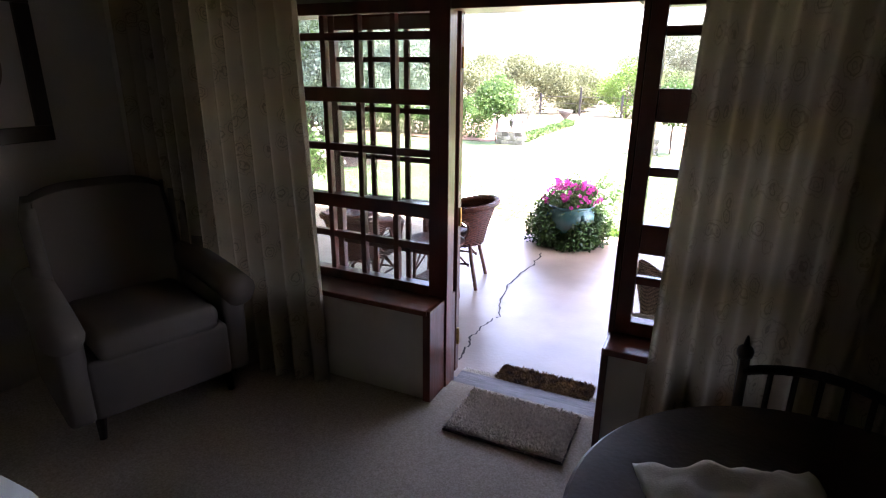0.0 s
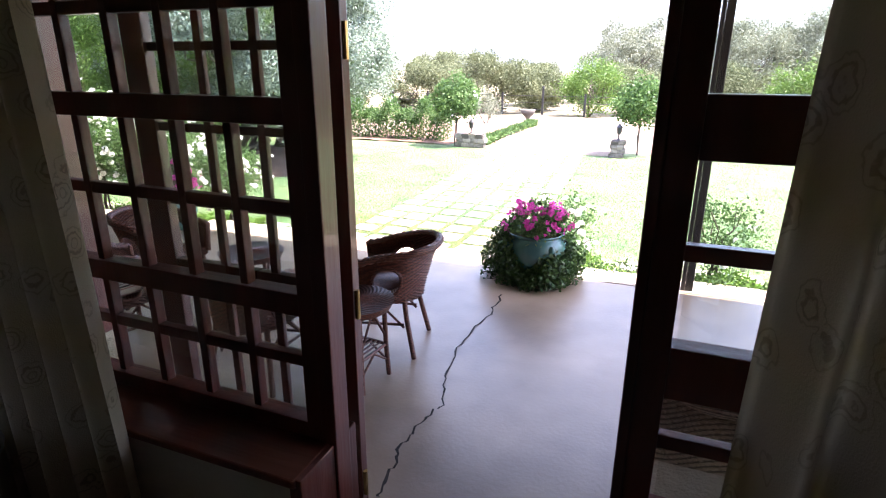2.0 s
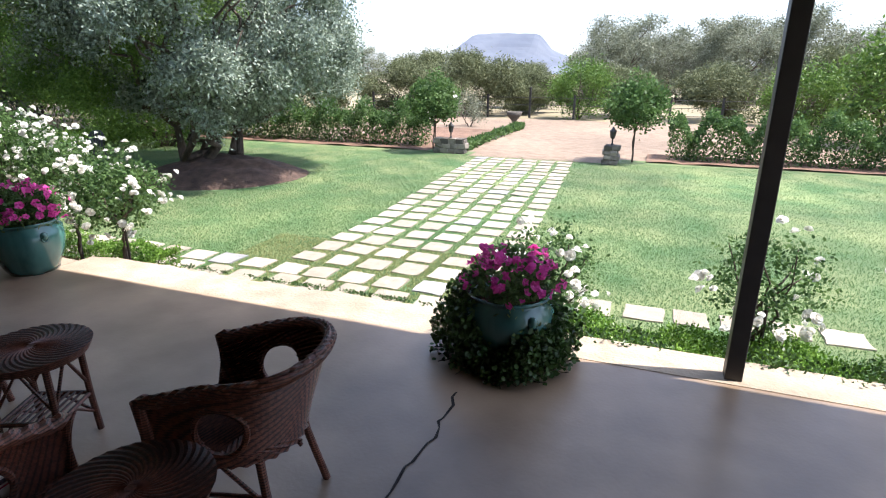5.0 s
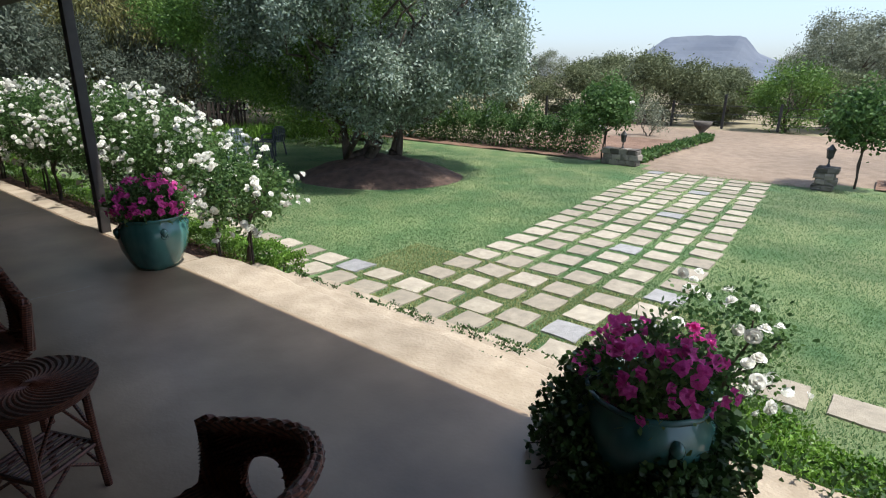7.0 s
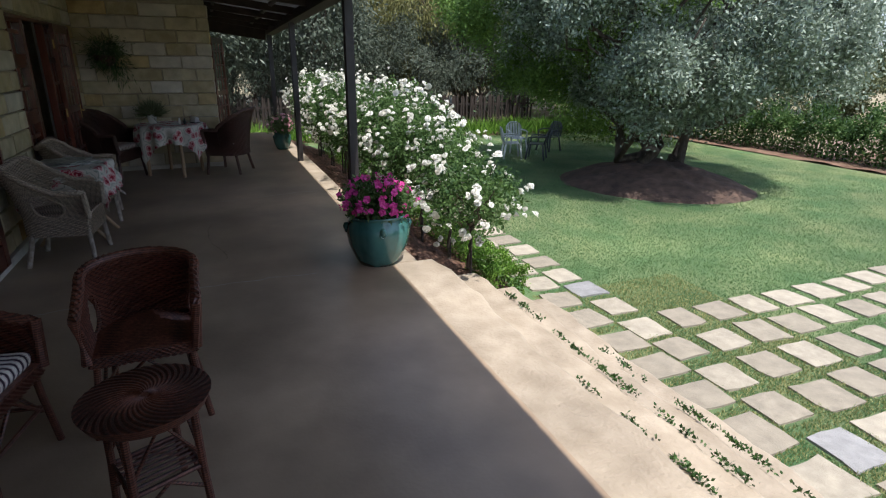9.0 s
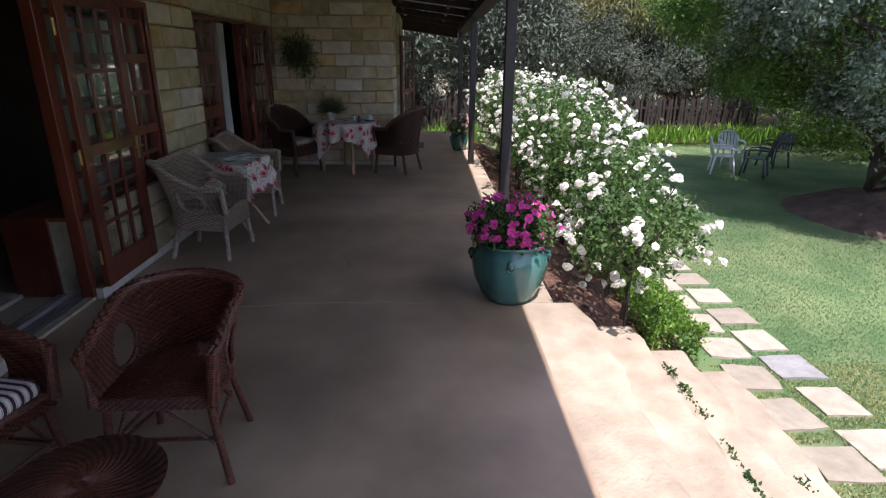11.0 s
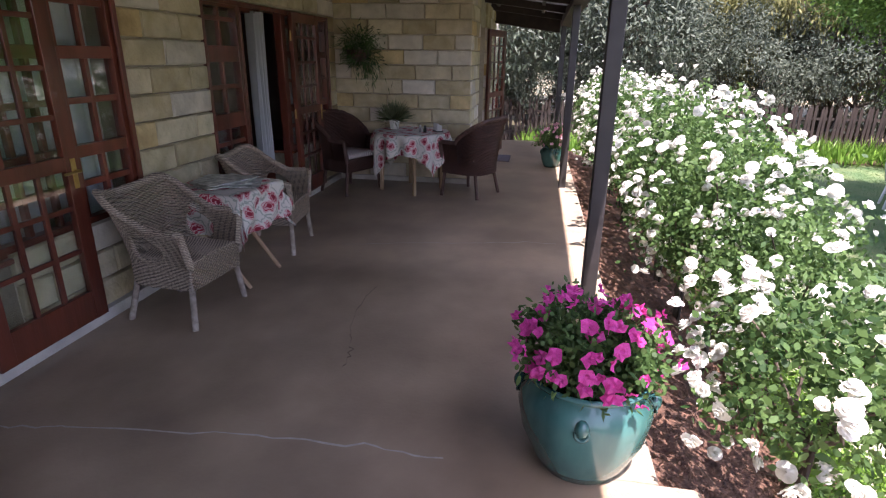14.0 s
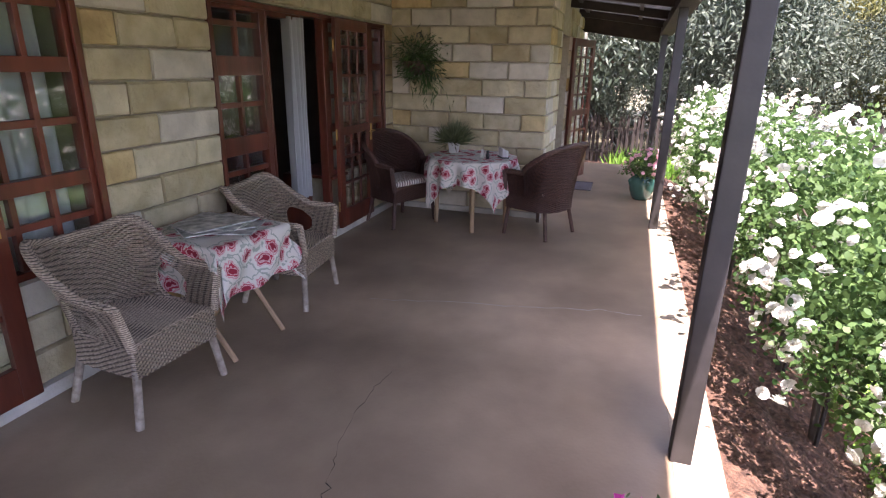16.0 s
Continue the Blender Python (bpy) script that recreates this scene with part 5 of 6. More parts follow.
green = tree("green_bush", "light green feathery bush beside the gate", "shrub", 52, (1.5, 1.3, 1.3), 1.4, 170, 40, 0.18, M_GREENOLIVE, 3, 0.06, 0.2, 0.0, 0.95, 0.4, group="green bushes")
green.matrix_basis = pose(-3.3, 32.6, LAWN)
for k, (x, y, s) in enumerate(((10.5, 23.5, 1.7), (14.0, 22.5, 1.9), (7.8, 25.0, 1.25), (17.5, 24, 1.8), (5.4, 27.5, 0.9), (-6.3, 46, 0.75))):
    copy_thing(green, pose(x, y, LAWN, 0, 0, 80 * k)).scale = (s, s, s)
gum = tree("gum_tree", "tall open gum tree with grey-green leaves", "tree", 53, (3.8, 3.4, 4.4), 5.0, 420, 62, 0.26, M_GUM, 2, 0.2, 0.34, 0.5, 0.95, 0.35, group="far gum trees", lobes=60)
gum.matrix_basis = pose(-3.0, 52, LAWN)
gum.scale = (0.75, 0.75, 0.7)
GUMS = ((2.0, 54, 0.95), (6.0, 52, 1.0), (10.0, 55, 1.05), (14.5, 52, 0.95), (19, 54, 1.0), (24, 50, 1.05), (30, 52, 1.1), (-0.5, 60, 1.15), (37, 48, 1.1), (-4.5, 58, 1.0), (4.0, 59, 1.1), (8.0, 60, 1.0), (12.5, 59, 1.1), (17.0, 60, 1.05), (22.0, 58, 1.1), (27.0, 57, 1.1))
for k, (x, y, s) in enumerate(GUMS):
    copy_thing(gum, pose(x, y, LAWN, 0, 0, 63 * k)).scale = (s * 0.85, s * 0.85, s * (0.6 + 0.06 * (k % 3)))
for k, (x, y, s) in enumerate(((-22, 75, 0.6), (-28, 80, 0.7), (-34, 85, 0.7), (-40, 80, 0.8), (-16, 82, 0.5))):
    copy_thing(gum, pose(x, y, LAWN, 0, 0, 40 * k)).scale = (s * 1.4, s, s * 0.75)
pepper = tree("pepper_tree", "drooping yellow-green pepper tree beyond the fence", "tree", 54, (3.0, 3.2, 3.4), 4.4, 460, 110, 0.17, M_YELLOW, 2, 0.2, 0.27, 1.4, 0.95, 0.6, group="trees beyond the fence", width=0.24)
pepper.matrix_basis = pose(-21.0, 13.0, LAWN)
copy_thing(pepper, pose(-22.5, 17.5, LAWN, 0, 0, 100)).scale = (0.9, 0.9, 0.9)
grey_tree = tree("grey_leaved_tree", "dense grey-leaved tree beyond the fence", "tree", 55, (3.2, 3.0, 3.6), 3.9, 420, 68, 0.19, M_GREYLEAF, 3, 0.16, 0.3, 0.7, 0.95, 0.5, group="trees beyond the fence")
grey_tree.matrix_basis = pose(-20.5, 7.5, LAWN)
for k, (x, y, s) in enumerate(((-18.6, 3.6, 1.0), (-25, 10.5, 1.2), (-26, 5, 1.2), (-19.5, 0.5, 1.0), (-24.0, 15.5, 1.25), (-22, 21.5, 1.2), (-17.0, 22.5, 1.05), (-28, 20, 1.4), (-31, 8, 1.6), (-31, 14, 1.6), (-33, 1, 1.6), (-30, 26, 1.5), (-22, 27, 1.2), (-27, 0.5, 1.4), (-19.4, 5.6, 0.5), (-19.5, 8.8, 0.55), (-19.4, 11.6, 0.5), (-19.6, 14.6, 0.6))):
    copy_thing(grey_tree, pose(x, y, LAWN, 0, 0, 75 * k)).scale = (s, s, s)
bush2 = tree("green_tree", "dense dark green tree at the edge of the lawn", "tree", 56, (2.6, 2.6, 2.6), 2.8, 420, 60, 0.15, M_GREENOLIVE, 3, 0.12, 0.27, 0.2, 0.9, 0.5)
bush2.matrix_basis = pose(-13.6, 16.2, LAWN)
copy_thing(bush2, pose(-17.2, 18.0, LAWN, 0, 0, 90)).scale = (1.2, 1.2, 1.2)
grey_bush = tree("lavender_bush", "small round grey bush on the drive island", "shrub", 57, (0.75, 0.75, 0.6), 0.75, 70, 35, 0.09, M_GUM, 2, 0.03, 0.1, 0.0, 0.9, 0.4)
grey_bush.matrix_basis = pose(-7.0, 26.0, LAWN)

# ---- picket fence, gate, lanterns, garden chairs ----
fence = thing("picket_fence", "weathered brown picket fence under the trees", "fence", pose(-17.9, 0, 0))
picket = bmesh.new()
box(picket, -0.012, -0.035, 0.0, 0.012, 0.035, 1.1)
box(picket, -0.012, -0.018, 1.1, 0.012, 0.018, 1.16)
picket_me = mesh_of("picket", picket, M_FENCE)
for k in range(105):
    ob = new("picket", picket_me)
    ob.parent = fence
    ob.matrix_basis = pose(0.02 * math.sin(k), 3.6 + 0.115 * k, LAWN + 0.03 * math.sin(k * 1.7), 2 * math.sin(k * 2.1), 0, 0)
for z in (LAWN + 0.3, LAWN + 0.85):
    bm = bmesh.new()
    box(bm, -0.04, 3.5, z - 0.03, -0.012, 15.7, z + 0.03)
    part("rail", bm, M_FENCE, fence)
gate = thing("field_fence", "thin wire field fence with dark posts beyond the drive", "fence", pose(0, 31.6, LAWN))
for k in range(14):
    bm = bmesh.new()
    box(bm, -14.4 + 2.2 * k - 0.05, -0.05, 0, -14.4 + 2.2 * k + 0.05, 0.05, 1.5 if k in (4,) else 1.15)
    part("post", bm, M_LAMP, gate)
for z in (0.3, 0.65, 1.0):
    bm = bmesh.new()
    tube(bm, ((-14.4, 0, z), (14.2, 0, z)), 0.012, 5)
    part("wire", bm, M_LAMP, gate)


def lantern_block(m, w, d, h, label):
    b = thing("stone_pier", label, "pier", m, "stone piers by the drive")
    rng = np.random.default_rng(int(w * 100))
    bm = bmesh.new()
    box(bm, -w + 0.03, -d + 0.03, 0, w - 0.03, d - 0.03, h - 0.03, 0.02)
    part("core", bm, M_ROUGHSTONE, b)
    courses, across = max(int(h / 0.11), 2), max(int(w / 0.11), 2)
    for c in range(courses):
        for k in range(across):
            x = -w + 2 * w * (k + 0.5 + 0.25 * (c % 2)) / (across + 0.25)
            bm = bmesh.new()
            sx, sz = w / across * rng.uniform(0.85, 1.05), h / courses / 2 * rng.uniform(0.85, 1.02)
            box(bm, -sx, -d, -sz, sx, d, sz, 0.02)
            for v in bm.verts:
                v.co += Vector(rng.normal(0, 0.01, 3))
            bmesh.ops.translate(bm, verts=bm.verts, vec=(x, 0, h * (c + 0.5) / courses))
            part("stone", bm, M_ROUGHSTONE, b)
    lamp = thing("garden_lantern", "small black iron lantern on a stone pier", "lantern", m @ pose(0, 0, h) @ Matrix.Scale(0.72, 4))
    bm = bmesh.new()
    lathe(bm, ((0.07, 0.0), (0.05, 0.03), (0.025, 0.08), (0.025, 0.2), (0.08, 0.24), (0.11, 0.46), (0.13, 0.47), (0.05, 0.57), (0.015, 0.62), (0.001, 0.63)), 6)
    part("body", bm, M_LAMP, lamp)
    return b


lantern_block(pose(-0.55, 17.75, LAWN), 0.2, 0.2, 0.48, "low rough stone pier with a lantern beside the drive")
lantern_block(pose(-5.0, 18.15, LAWN), 0.48, 0.18, 0.42, "low rough stone wall end with a lantern beside the drive")
for x, y in ((-5.2, 26.6),):
    urn = thing("stone_urn", "pale stone urn beside the drive", "urn", pose(x, y, LAWN))
    bm = bmesh.new()
    lathe(bm, ((0.2, 0.0), (0.2, 0.08), (0.08, 0.16), (0.1, 0.25), (0.28, 0.45), (0.34, 0.62), (0.28, 0.62), (0.2, 0.45), (0.001, 0.4)), 20)
    part("bowl", bm, M_ROUGHSTONE, urn, smooth=True)


def garden_chair(m, plastic, label):
    c = thing("garden_chair", label, "chair", m, "plastic garden chairs")
    bm = bmesh.new()
    grid(bm, lambda u, v: ((u - 0.5) * 0.46, -0.22 + 0.44 * v, 0.42 + 0.02 * (2 * u - 1) ** 2), 8, 8)
    bmesh.ops.solidify(bm, geom=bm.faces, thickness=0.015)
    part("seat", bm, plastic, c, smooth=True)
    for k in range(5):
        bm = bmesh.new()
        x = -0.17 + 0.085 * k
        box(bm, x - 0.03, -0.012, 0, x + 0.03, 0.006, 0.42, 0.004)
        bmesh.ops.rotate(bm, verts=bm.verts, cent=(0, 0, 0), matrix=Matrix.Rotation(radians(14), 3, "X"))
        bmesh.ops.translate(bm, verts=bm.verts, vec=(0, -0.22, 0.43))
        part("back_slat", bm, plastic, c)
    bm = bmesh.new()
    tube(bm, ((-0.24, -0.24, 0.44), (-0.23, -0.31, 0.75), (-0.12, -0.335, 0.86), (0.12, -0.335, 0.86), (0.23, -0.31, 0.75), (0.24, -0.24, 0.44)), 0.02, 8)
    part("back_frame", bm, plastic, c, smooth=True)
    for sx in (-1, 1):
        bm = bmesh.new()
        tube(bm, ((sx * 0.24, -0.28, 0.64), (sx * 0.27, 0.0, 0.65), (sx * 0.27, 0.2, 0.62), (sx * 0.25, 0.22, 0.42)), 0.022, 8)
        part("armrest", bm, plastic, c, smooth=True)
        for sy in (-1, 1):
            bm = bmesh.new()
            tube(bm, ((sx * 0.23, sy * 0.2, 0.42), (sx * 0.27, sy * 0.26, 0.0)), 0.025, 8)
            part("leg", bm, plastic, c, smooth=True)
    return c


gc = garden_chair(pose(-12.91, 12.19, LAWN, 0, 0, -100), M_PLASTIC, "white moulded plastic garden chair on the sunny lawn")
dark_gc = garden_chair(pose(-11.77, 12.12, LAWN, 0, 0, 140), M_GREYPLASTIC, "dark blue-grey plastic garden chair with slatted back on the lawn")
for c in (gc, dark_gc):
    c.scale = (0.86, 0.86, 0.86)
copy_thing(gc, pose(-12.07, 11.59, LAWN, 0, 0, -20)).scale = (0.86, 0.86, 0.86)
copy_thing(dark_gc, pose(-12.82, 13.14, LAWN, 0, 0, -165)).scale = (0.86, 0.86, 0.86)

# ---- fern, table things, mats on the veranda ----
rng = np.random.default_rng(61)
fern = thing("hanging_fern", "bushy green fern in a basket hung on the stone wall", "fern", pose(-9.42, 3.5, 1.66))
at, d = clumps(rng, 34, 40, (0.13, 0.16, 0.24), 0.07, 0.2)
at[:, 1] += 0.45 * (-at[:, 2]).clip(0, 0.3)
child("foliage", leaf_mesh("foliage", at, 0.1, 0.012, M_IVY, rng, 0.6, d), fern)
bm = bmesh.new()
lathe(bm, ((0.05, -0.12), (0.12, -0.06), (0.16, 0.02), (0.15, 0.02), (0.001, 0.0)), 20)
part("basket", bm, M_BROWNWICKER, fern)
bm = bmesh.new()
tube(bm, ((-0.2, 0, 0.25), (-0.1, 0, 0.32), (0, 0, 0.3)), 0.006, 6)
tube(bm, ((0, 0, 0.3), (0.15, 0, 0.02)), 0.003, 5)
tube(bm, ((0, 0, 0.3), (-0.15, 0, 0.02)), 0.003, 5)
part("bracket", bm, M_LAMP, fern)
lav = thing("lavender_pot", "white china pot of lavender on the breakfast table", "plant pot", pose(-9.3, 3.98, 0.742))
bm = bmesh.new()
lathe(bm, ((0.05, 0.0), (0.065, 0.11), (0.07, 0.125), (0.06, 0.125), (0.001, 0.11)), 24)
part("pot", bm, M_CHINA, lav, smooth=True)
at = rng.normal(0, 1, (900, 3)) * np.array((0.035, 0.035, 0.02)) + np.array((0, 0, 0.13))
child("foliage", leaf_mesh("foliage", at, 0.2, 0.012, M_SHRUB, rng, 0, np.array((0, 0, 0.9)) + at * np.array((9, 9, 0))), lav)
nap = thing("napkin_holder", "white folded napkins in a dark holder on the breakfast table", "napkins", pose(-9.2, 4.55, 0.742, 0, 0, 30))
bm = bmesh.new()
box(bm, -0.08, -0.04, 0, 0.08, 0.04, 0.012, 0.003)
part("base", bm, M_LAMP, nap)
bm = bmesh.new()
for k in range(4):
    box(bm, -0.07 + 0.004 * k, -0.03 + 0.016 * k, 0.012, 0.07 + 0.004 * k, -0.02 + 0.016 * k, 0.1 - 0.008 * k)
part("napkins", bm, M_LINEN, nap)
for k, (x, y) in enumerate(((-9.1, 4.35), (-9.05, 4.42))):
    bm = bmesh.new()
    lathe(bm, ((0.018, 0.0), (0.02, 0.04), (0.012, 0.06), (0.014, 0.08), (0.001, 0.085)), 14)
    solid("salt_shaker", bm, (M_CHINA, M_LAMP)[k], ("white china salt shaker", "dark wooden pepper shaker")[k] + " on the breakfast table", "shaker", smooth=True, m=pose(x, y, 0.742))


def mat(name, x, y, z, hx, hy, rot, material, edge, label, thick=0.02, tufts=0):
    t = thing(name, label, "mat", pose(x, y, z, 0, 0, rot))
    bm = bmesh.new()
    grid(bm, lambda u, v: ((2 * u - 1) * hx, (2 * v - 1) * hy, thick * min(1, 14 * min(u, 1 - u, v, 1 - v)) * (0.8 + 0.35 * noise.noise((u * hx * 90, v * hy * 90, 3)))), 80, 50)
    part("pile", bm, material, t)
    bm = bmesh.new()
    tube(bm, ((-hx, -hy, 0.006), (hx, -hy, 0.006), (hx, hy, 0.006), (-hx, hy, 0.006)), 0.008, 6, True)
    part("binding", bm, edge, t, "dark stitched edge")
    if tufts:
        r = np.random.default_rng(3)
        at = r.uniform((-hx * 0.97, -hy * 0.95, thick * 0.4), (hx * 0.97, hy * 0.95, thick * 0.8), (tufts, 3))
        child("shag", leaf_mesh("shag", at, 0.024, 0.009, material, r, 0, np.array((0, 0, 0.7))), t)


mat("shaggy_rug", 0.245, 2.565, ROOM, 0.29, 0.19, 0, M_RUG, M_RUGEDGE, "shaggy beige rug on the carpet by the door", 0.02, 14000)
mat("doormat", 0.255, 3.11, 0.0, 0.28, 0.09, 0, M_COIR, M_COIR, "mottled brown doormat outside the threshold", 0.03, 5000)
mat("doormat", -11.75, 5.15, 0.0, 0.3, 0.2, 0, M_RUGEDGE, M_RUGEDGE, "dark doormat before the wing door", 0.015)
bm = bmesh.new()
grid(bm, lambda u, v: (0.25 * (u - 0.5), 0.06 * math.sin(u * 9) , 0.9 * v), 12, 6)
bmesh.ops.solidify(bm, geom=bm.faces, thickness=0.01)
solid("red_garment", bm, M_REDCLOTH, "red cloth hanging on the far fence", "cloth", m=pose(-17.6, 4.6, LAWN + 0.9))

# ---- the room ----
def curtain(x0, x1, y, z0, z1, folds, seed, label, lean=0.0, slip=0.0):
    bm = bmesh.new()
    r = np.random.default_rng(seed)
    ph = r.uniform(0, 6, 3)
    grid(bm, lambda u, v: (x0 + (x1 - x0) * u + lean * (1 - v) * u + slip * v * (1 - u), y + 0.055 * math.sin(u * folds * 2 * math.pi + ph[0] + 0.5 * math.sin(v * 2)) + 0.02 * math.sin(u * folds * 5 + ph[1]) * (1.2 - v), z0 + (z1 - z0) * v), 150, 14)
    return solid("curtain", bm, M_CURTAIN, label, "curtain", smooth=True)


curtain(-1.36, -0.87, 2.47, ROOM + 0.01, 2.5, 5, 1, "heavy cream floral curtain gathered beside the window", 0.09)
curtain(-2.1, -1.43, 2.49, ROOM + 0.01, 2.5, 7, 2, "heavy cream floral curtain in the room corner")
curtain(0.81, 1.75, 2.44, ROOM + 0.01, 2.5, 7, 3, "heavy cream floral curtain gathered beside the door", slip=0.05)
bm = bmesh.new()
tube(bm, ((-2.25, 2.43, 2.5), (2.3, 2.43, 2.5)), 0.016, 10)
solid("curtain_rail", bm, M_DARKWOOD, "dark wooden curtain rail above the window", "rail")
art = thing("framed_picture", "dark framed faded print on the room wall", "picture", pose(-2.3, 1.77, 1.74))
bm = bmesh.new()
for a, b, c, d in ((-0.38, 0.38, -0.38, -0.3), (-0.38, 0.38, 0.3, 0.38), (-0.38, -0.3, -0.3, 0.3), (0.3, 0.38, -0.3, 0.3)):
    box(bm, 0.0, a, c, 0.03, b, d, 0.004)
part("frame", bm, M_DARKWOOD, art)
bm = bmesh.new()
box(bm, 0.002, -0.3, -0.3, 0.01, 0.3, 0.3)
part("print", bm, M_LINEN, art)
bm = bmesh.new()
lathe(bm, ((0.001, 0.0), (0.2, 0.0), (0.2, 0.004), (0.001, 0.004)), 32, cap=False)
bmesh.ops.rotate(bm, verts=bm.verts, cent=(0, 0, 0), matrix=Matrix.Rotation(radians(90), 3, "Y"))
bmesh.ops.translate(bm, verts=bm.verts, vec=(0.011, 0, 0))
part("motif", bm, M_ART, art)

arm = thing("wing_armchair", "cream upholstered wing armchair with dark wooden feet", "armchair", pose(-1.66, 2.02, ROOM, 0, 0, -110))
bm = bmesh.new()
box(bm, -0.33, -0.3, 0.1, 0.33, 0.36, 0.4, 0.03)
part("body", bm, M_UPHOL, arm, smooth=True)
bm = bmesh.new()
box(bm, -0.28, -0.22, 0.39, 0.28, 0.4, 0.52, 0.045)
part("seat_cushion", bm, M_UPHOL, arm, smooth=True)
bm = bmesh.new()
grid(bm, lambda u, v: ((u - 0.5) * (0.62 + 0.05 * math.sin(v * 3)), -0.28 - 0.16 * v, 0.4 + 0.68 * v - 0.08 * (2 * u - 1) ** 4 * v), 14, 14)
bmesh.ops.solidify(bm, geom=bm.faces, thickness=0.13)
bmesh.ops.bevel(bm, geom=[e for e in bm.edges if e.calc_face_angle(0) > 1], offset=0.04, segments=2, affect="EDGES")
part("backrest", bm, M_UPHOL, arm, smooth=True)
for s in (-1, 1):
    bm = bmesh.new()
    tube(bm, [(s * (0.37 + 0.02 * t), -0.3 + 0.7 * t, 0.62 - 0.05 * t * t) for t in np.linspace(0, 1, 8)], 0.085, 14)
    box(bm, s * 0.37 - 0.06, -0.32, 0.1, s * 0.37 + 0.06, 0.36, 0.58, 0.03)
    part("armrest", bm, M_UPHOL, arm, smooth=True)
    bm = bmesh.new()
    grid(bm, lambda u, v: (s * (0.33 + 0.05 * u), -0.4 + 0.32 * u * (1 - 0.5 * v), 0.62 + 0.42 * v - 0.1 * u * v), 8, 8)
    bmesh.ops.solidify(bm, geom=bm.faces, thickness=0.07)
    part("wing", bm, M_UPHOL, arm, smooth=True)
    for y in (-0.26, 0.32):
        bm = bmesh.new()
        tube(bm, ((s * 0.3, y, 0.12), (s * 0.31, y + 0.02, 0.0)), 0.028, 8, False, 0.016)
        part("leg", bm, M_DARKWOOD, arm, "dark turned wooden foot")

rt = thing("round_table", "dark polished round pedestal table", "table", pose(1.33, 1.44, ROOM))
bm = bmesh.new()
lathe(bm, ((0.001, 0.665), (0.58, 0.665), (0.605, 0.68), (0.61, 0.69), (0.6, 0.7), (0.001, 0.702)), 64)
part("tabletop", bm, M_DARKWOOD, rt, smooth=False)
bm = bmesh.new()
lathe(bm, ((0.06, 0.05), (0.08, 0.12), (0.05, 0.2), (0.07, 0.4), (0.045, 0.55), (0.1, 0.66)), 20)
part("pedestal", bm, M_DARKWOOD, rt, smooth=True)
for k in range(3):
    a = 2.1 * k
    bm = bmesh.new()
    tube(bm, [(0.06 * math.cos(a), 0.06 * math.sin(a), 0.15), (0.2 * math.cos(a), 0.2 * math.sin(a), 0.12), (0.36 * math.cos(a), 0.36 * math.sin(a), 0.02)], 0.03, 8)
    part("foot", bm, M_DARKWOOD, rt)
bm = bmesh.new()
grid(bm, lambda u, v: ((u - 0.5) * 0.44, (v - 0.5) * 0.42, 0.03 + 0.03 * noise.noise((u * 6, v * 6, 2)) - 0.03 * (max(abs(u - 0.5), abs(v - 0.5)) * 2) ** 6), 30, 30)
bmesh.ops.solidify(bm, geom=bm.faces, thickness=0.02)
solid("folded_cloth", bm, M_LINEN, "pale crumpled cloth lying on the dark table", "cloth", smooth=True, m=pose(1.14, 1.47, ROOM + 0.705, 0, 0, 22))

dc = thing("spindle_chair", "dark turned wooden spindle-back chair", "chair", pose(1.285, 1.83, ROOM, 0, 0, 172) @ Matrix.Scale(0.91, 4))
bm = bmesh.new()
box(bm, -0.21, -0.2, 0.43, 0.21, 0.22, 0.46, 0.01)
part("seat", bm, M_DARKWOOD, dc)
for s in (-1, 1):
    bm = bmesh.new()
    tube(bm, ((s * 0.21, -0.2, 0.0), (s * 0.21, -0.19, 0.45), (s * 0.225, -0.25, 0.9)), 0.019, 8)
    bmesh.ops.create_uvsphere(bm, u_segments=10, v_segments=8, radius=0.028, matrix=Matrix.Translation((s * 0.225, -0.252, 0.925)))
    tube(bm, ((s * 0.225, -0.252, 0.93), (s * 0.226, -0.254, 0.985)), 0.016, 8, False, 0.003)
    part("back_post", bm, M_DARKWOOD, dc, smooth=True)
    bm = bmesh.new()
    tube(bm, ((s * 0.19, 0.19, 0.44), (s * 0.2, 0.21, 0.0)), 0.019, 8, False, 0.014)
    part("leg", bm, M_DARKWOOD, dc)
for z, lift in ((0.86, 0.05), (0.56, 0.0)):
    bm = bmesh.new()
    tube(bm, [(x, -0.235 - 0.02 * (z - 0.5), z + lift * (1 - (x / 0.22) ** 2)) for x in np.linspace(-0.22, 0.22, 9)], 0.017, 8)
    part("back_rail", bm, M_DARKWOOD, dc)
for k in range(5):
    x = -0.14 + 0.07 * k
    bm = bmesh.new()
    tube(bm, ((x, -0.225, 0.56), (x, -0.232, 0.71), (x, -0.24, 0.9)), 0.01, 6)
    part("spindle", bm, M_DARKWOOD, dc)
bm = bmesh.new()
box(bm, -0.7, -0.85, 0.3, 0.75, 1.05, 0.55, 0.1)
bed = thing("bed", "bed with a white duvet", "bed", pose(-1.32, -0.06, ROOM))
part("duvet", bm, M_LINEN, bed, smooth=True)
bm = bmesh.new()
box(bm, -0.66, -0.85, 0.0, 0.7, 1.0, 0.3, 0.02)
part("base", bm, M_UPHOL, bed)

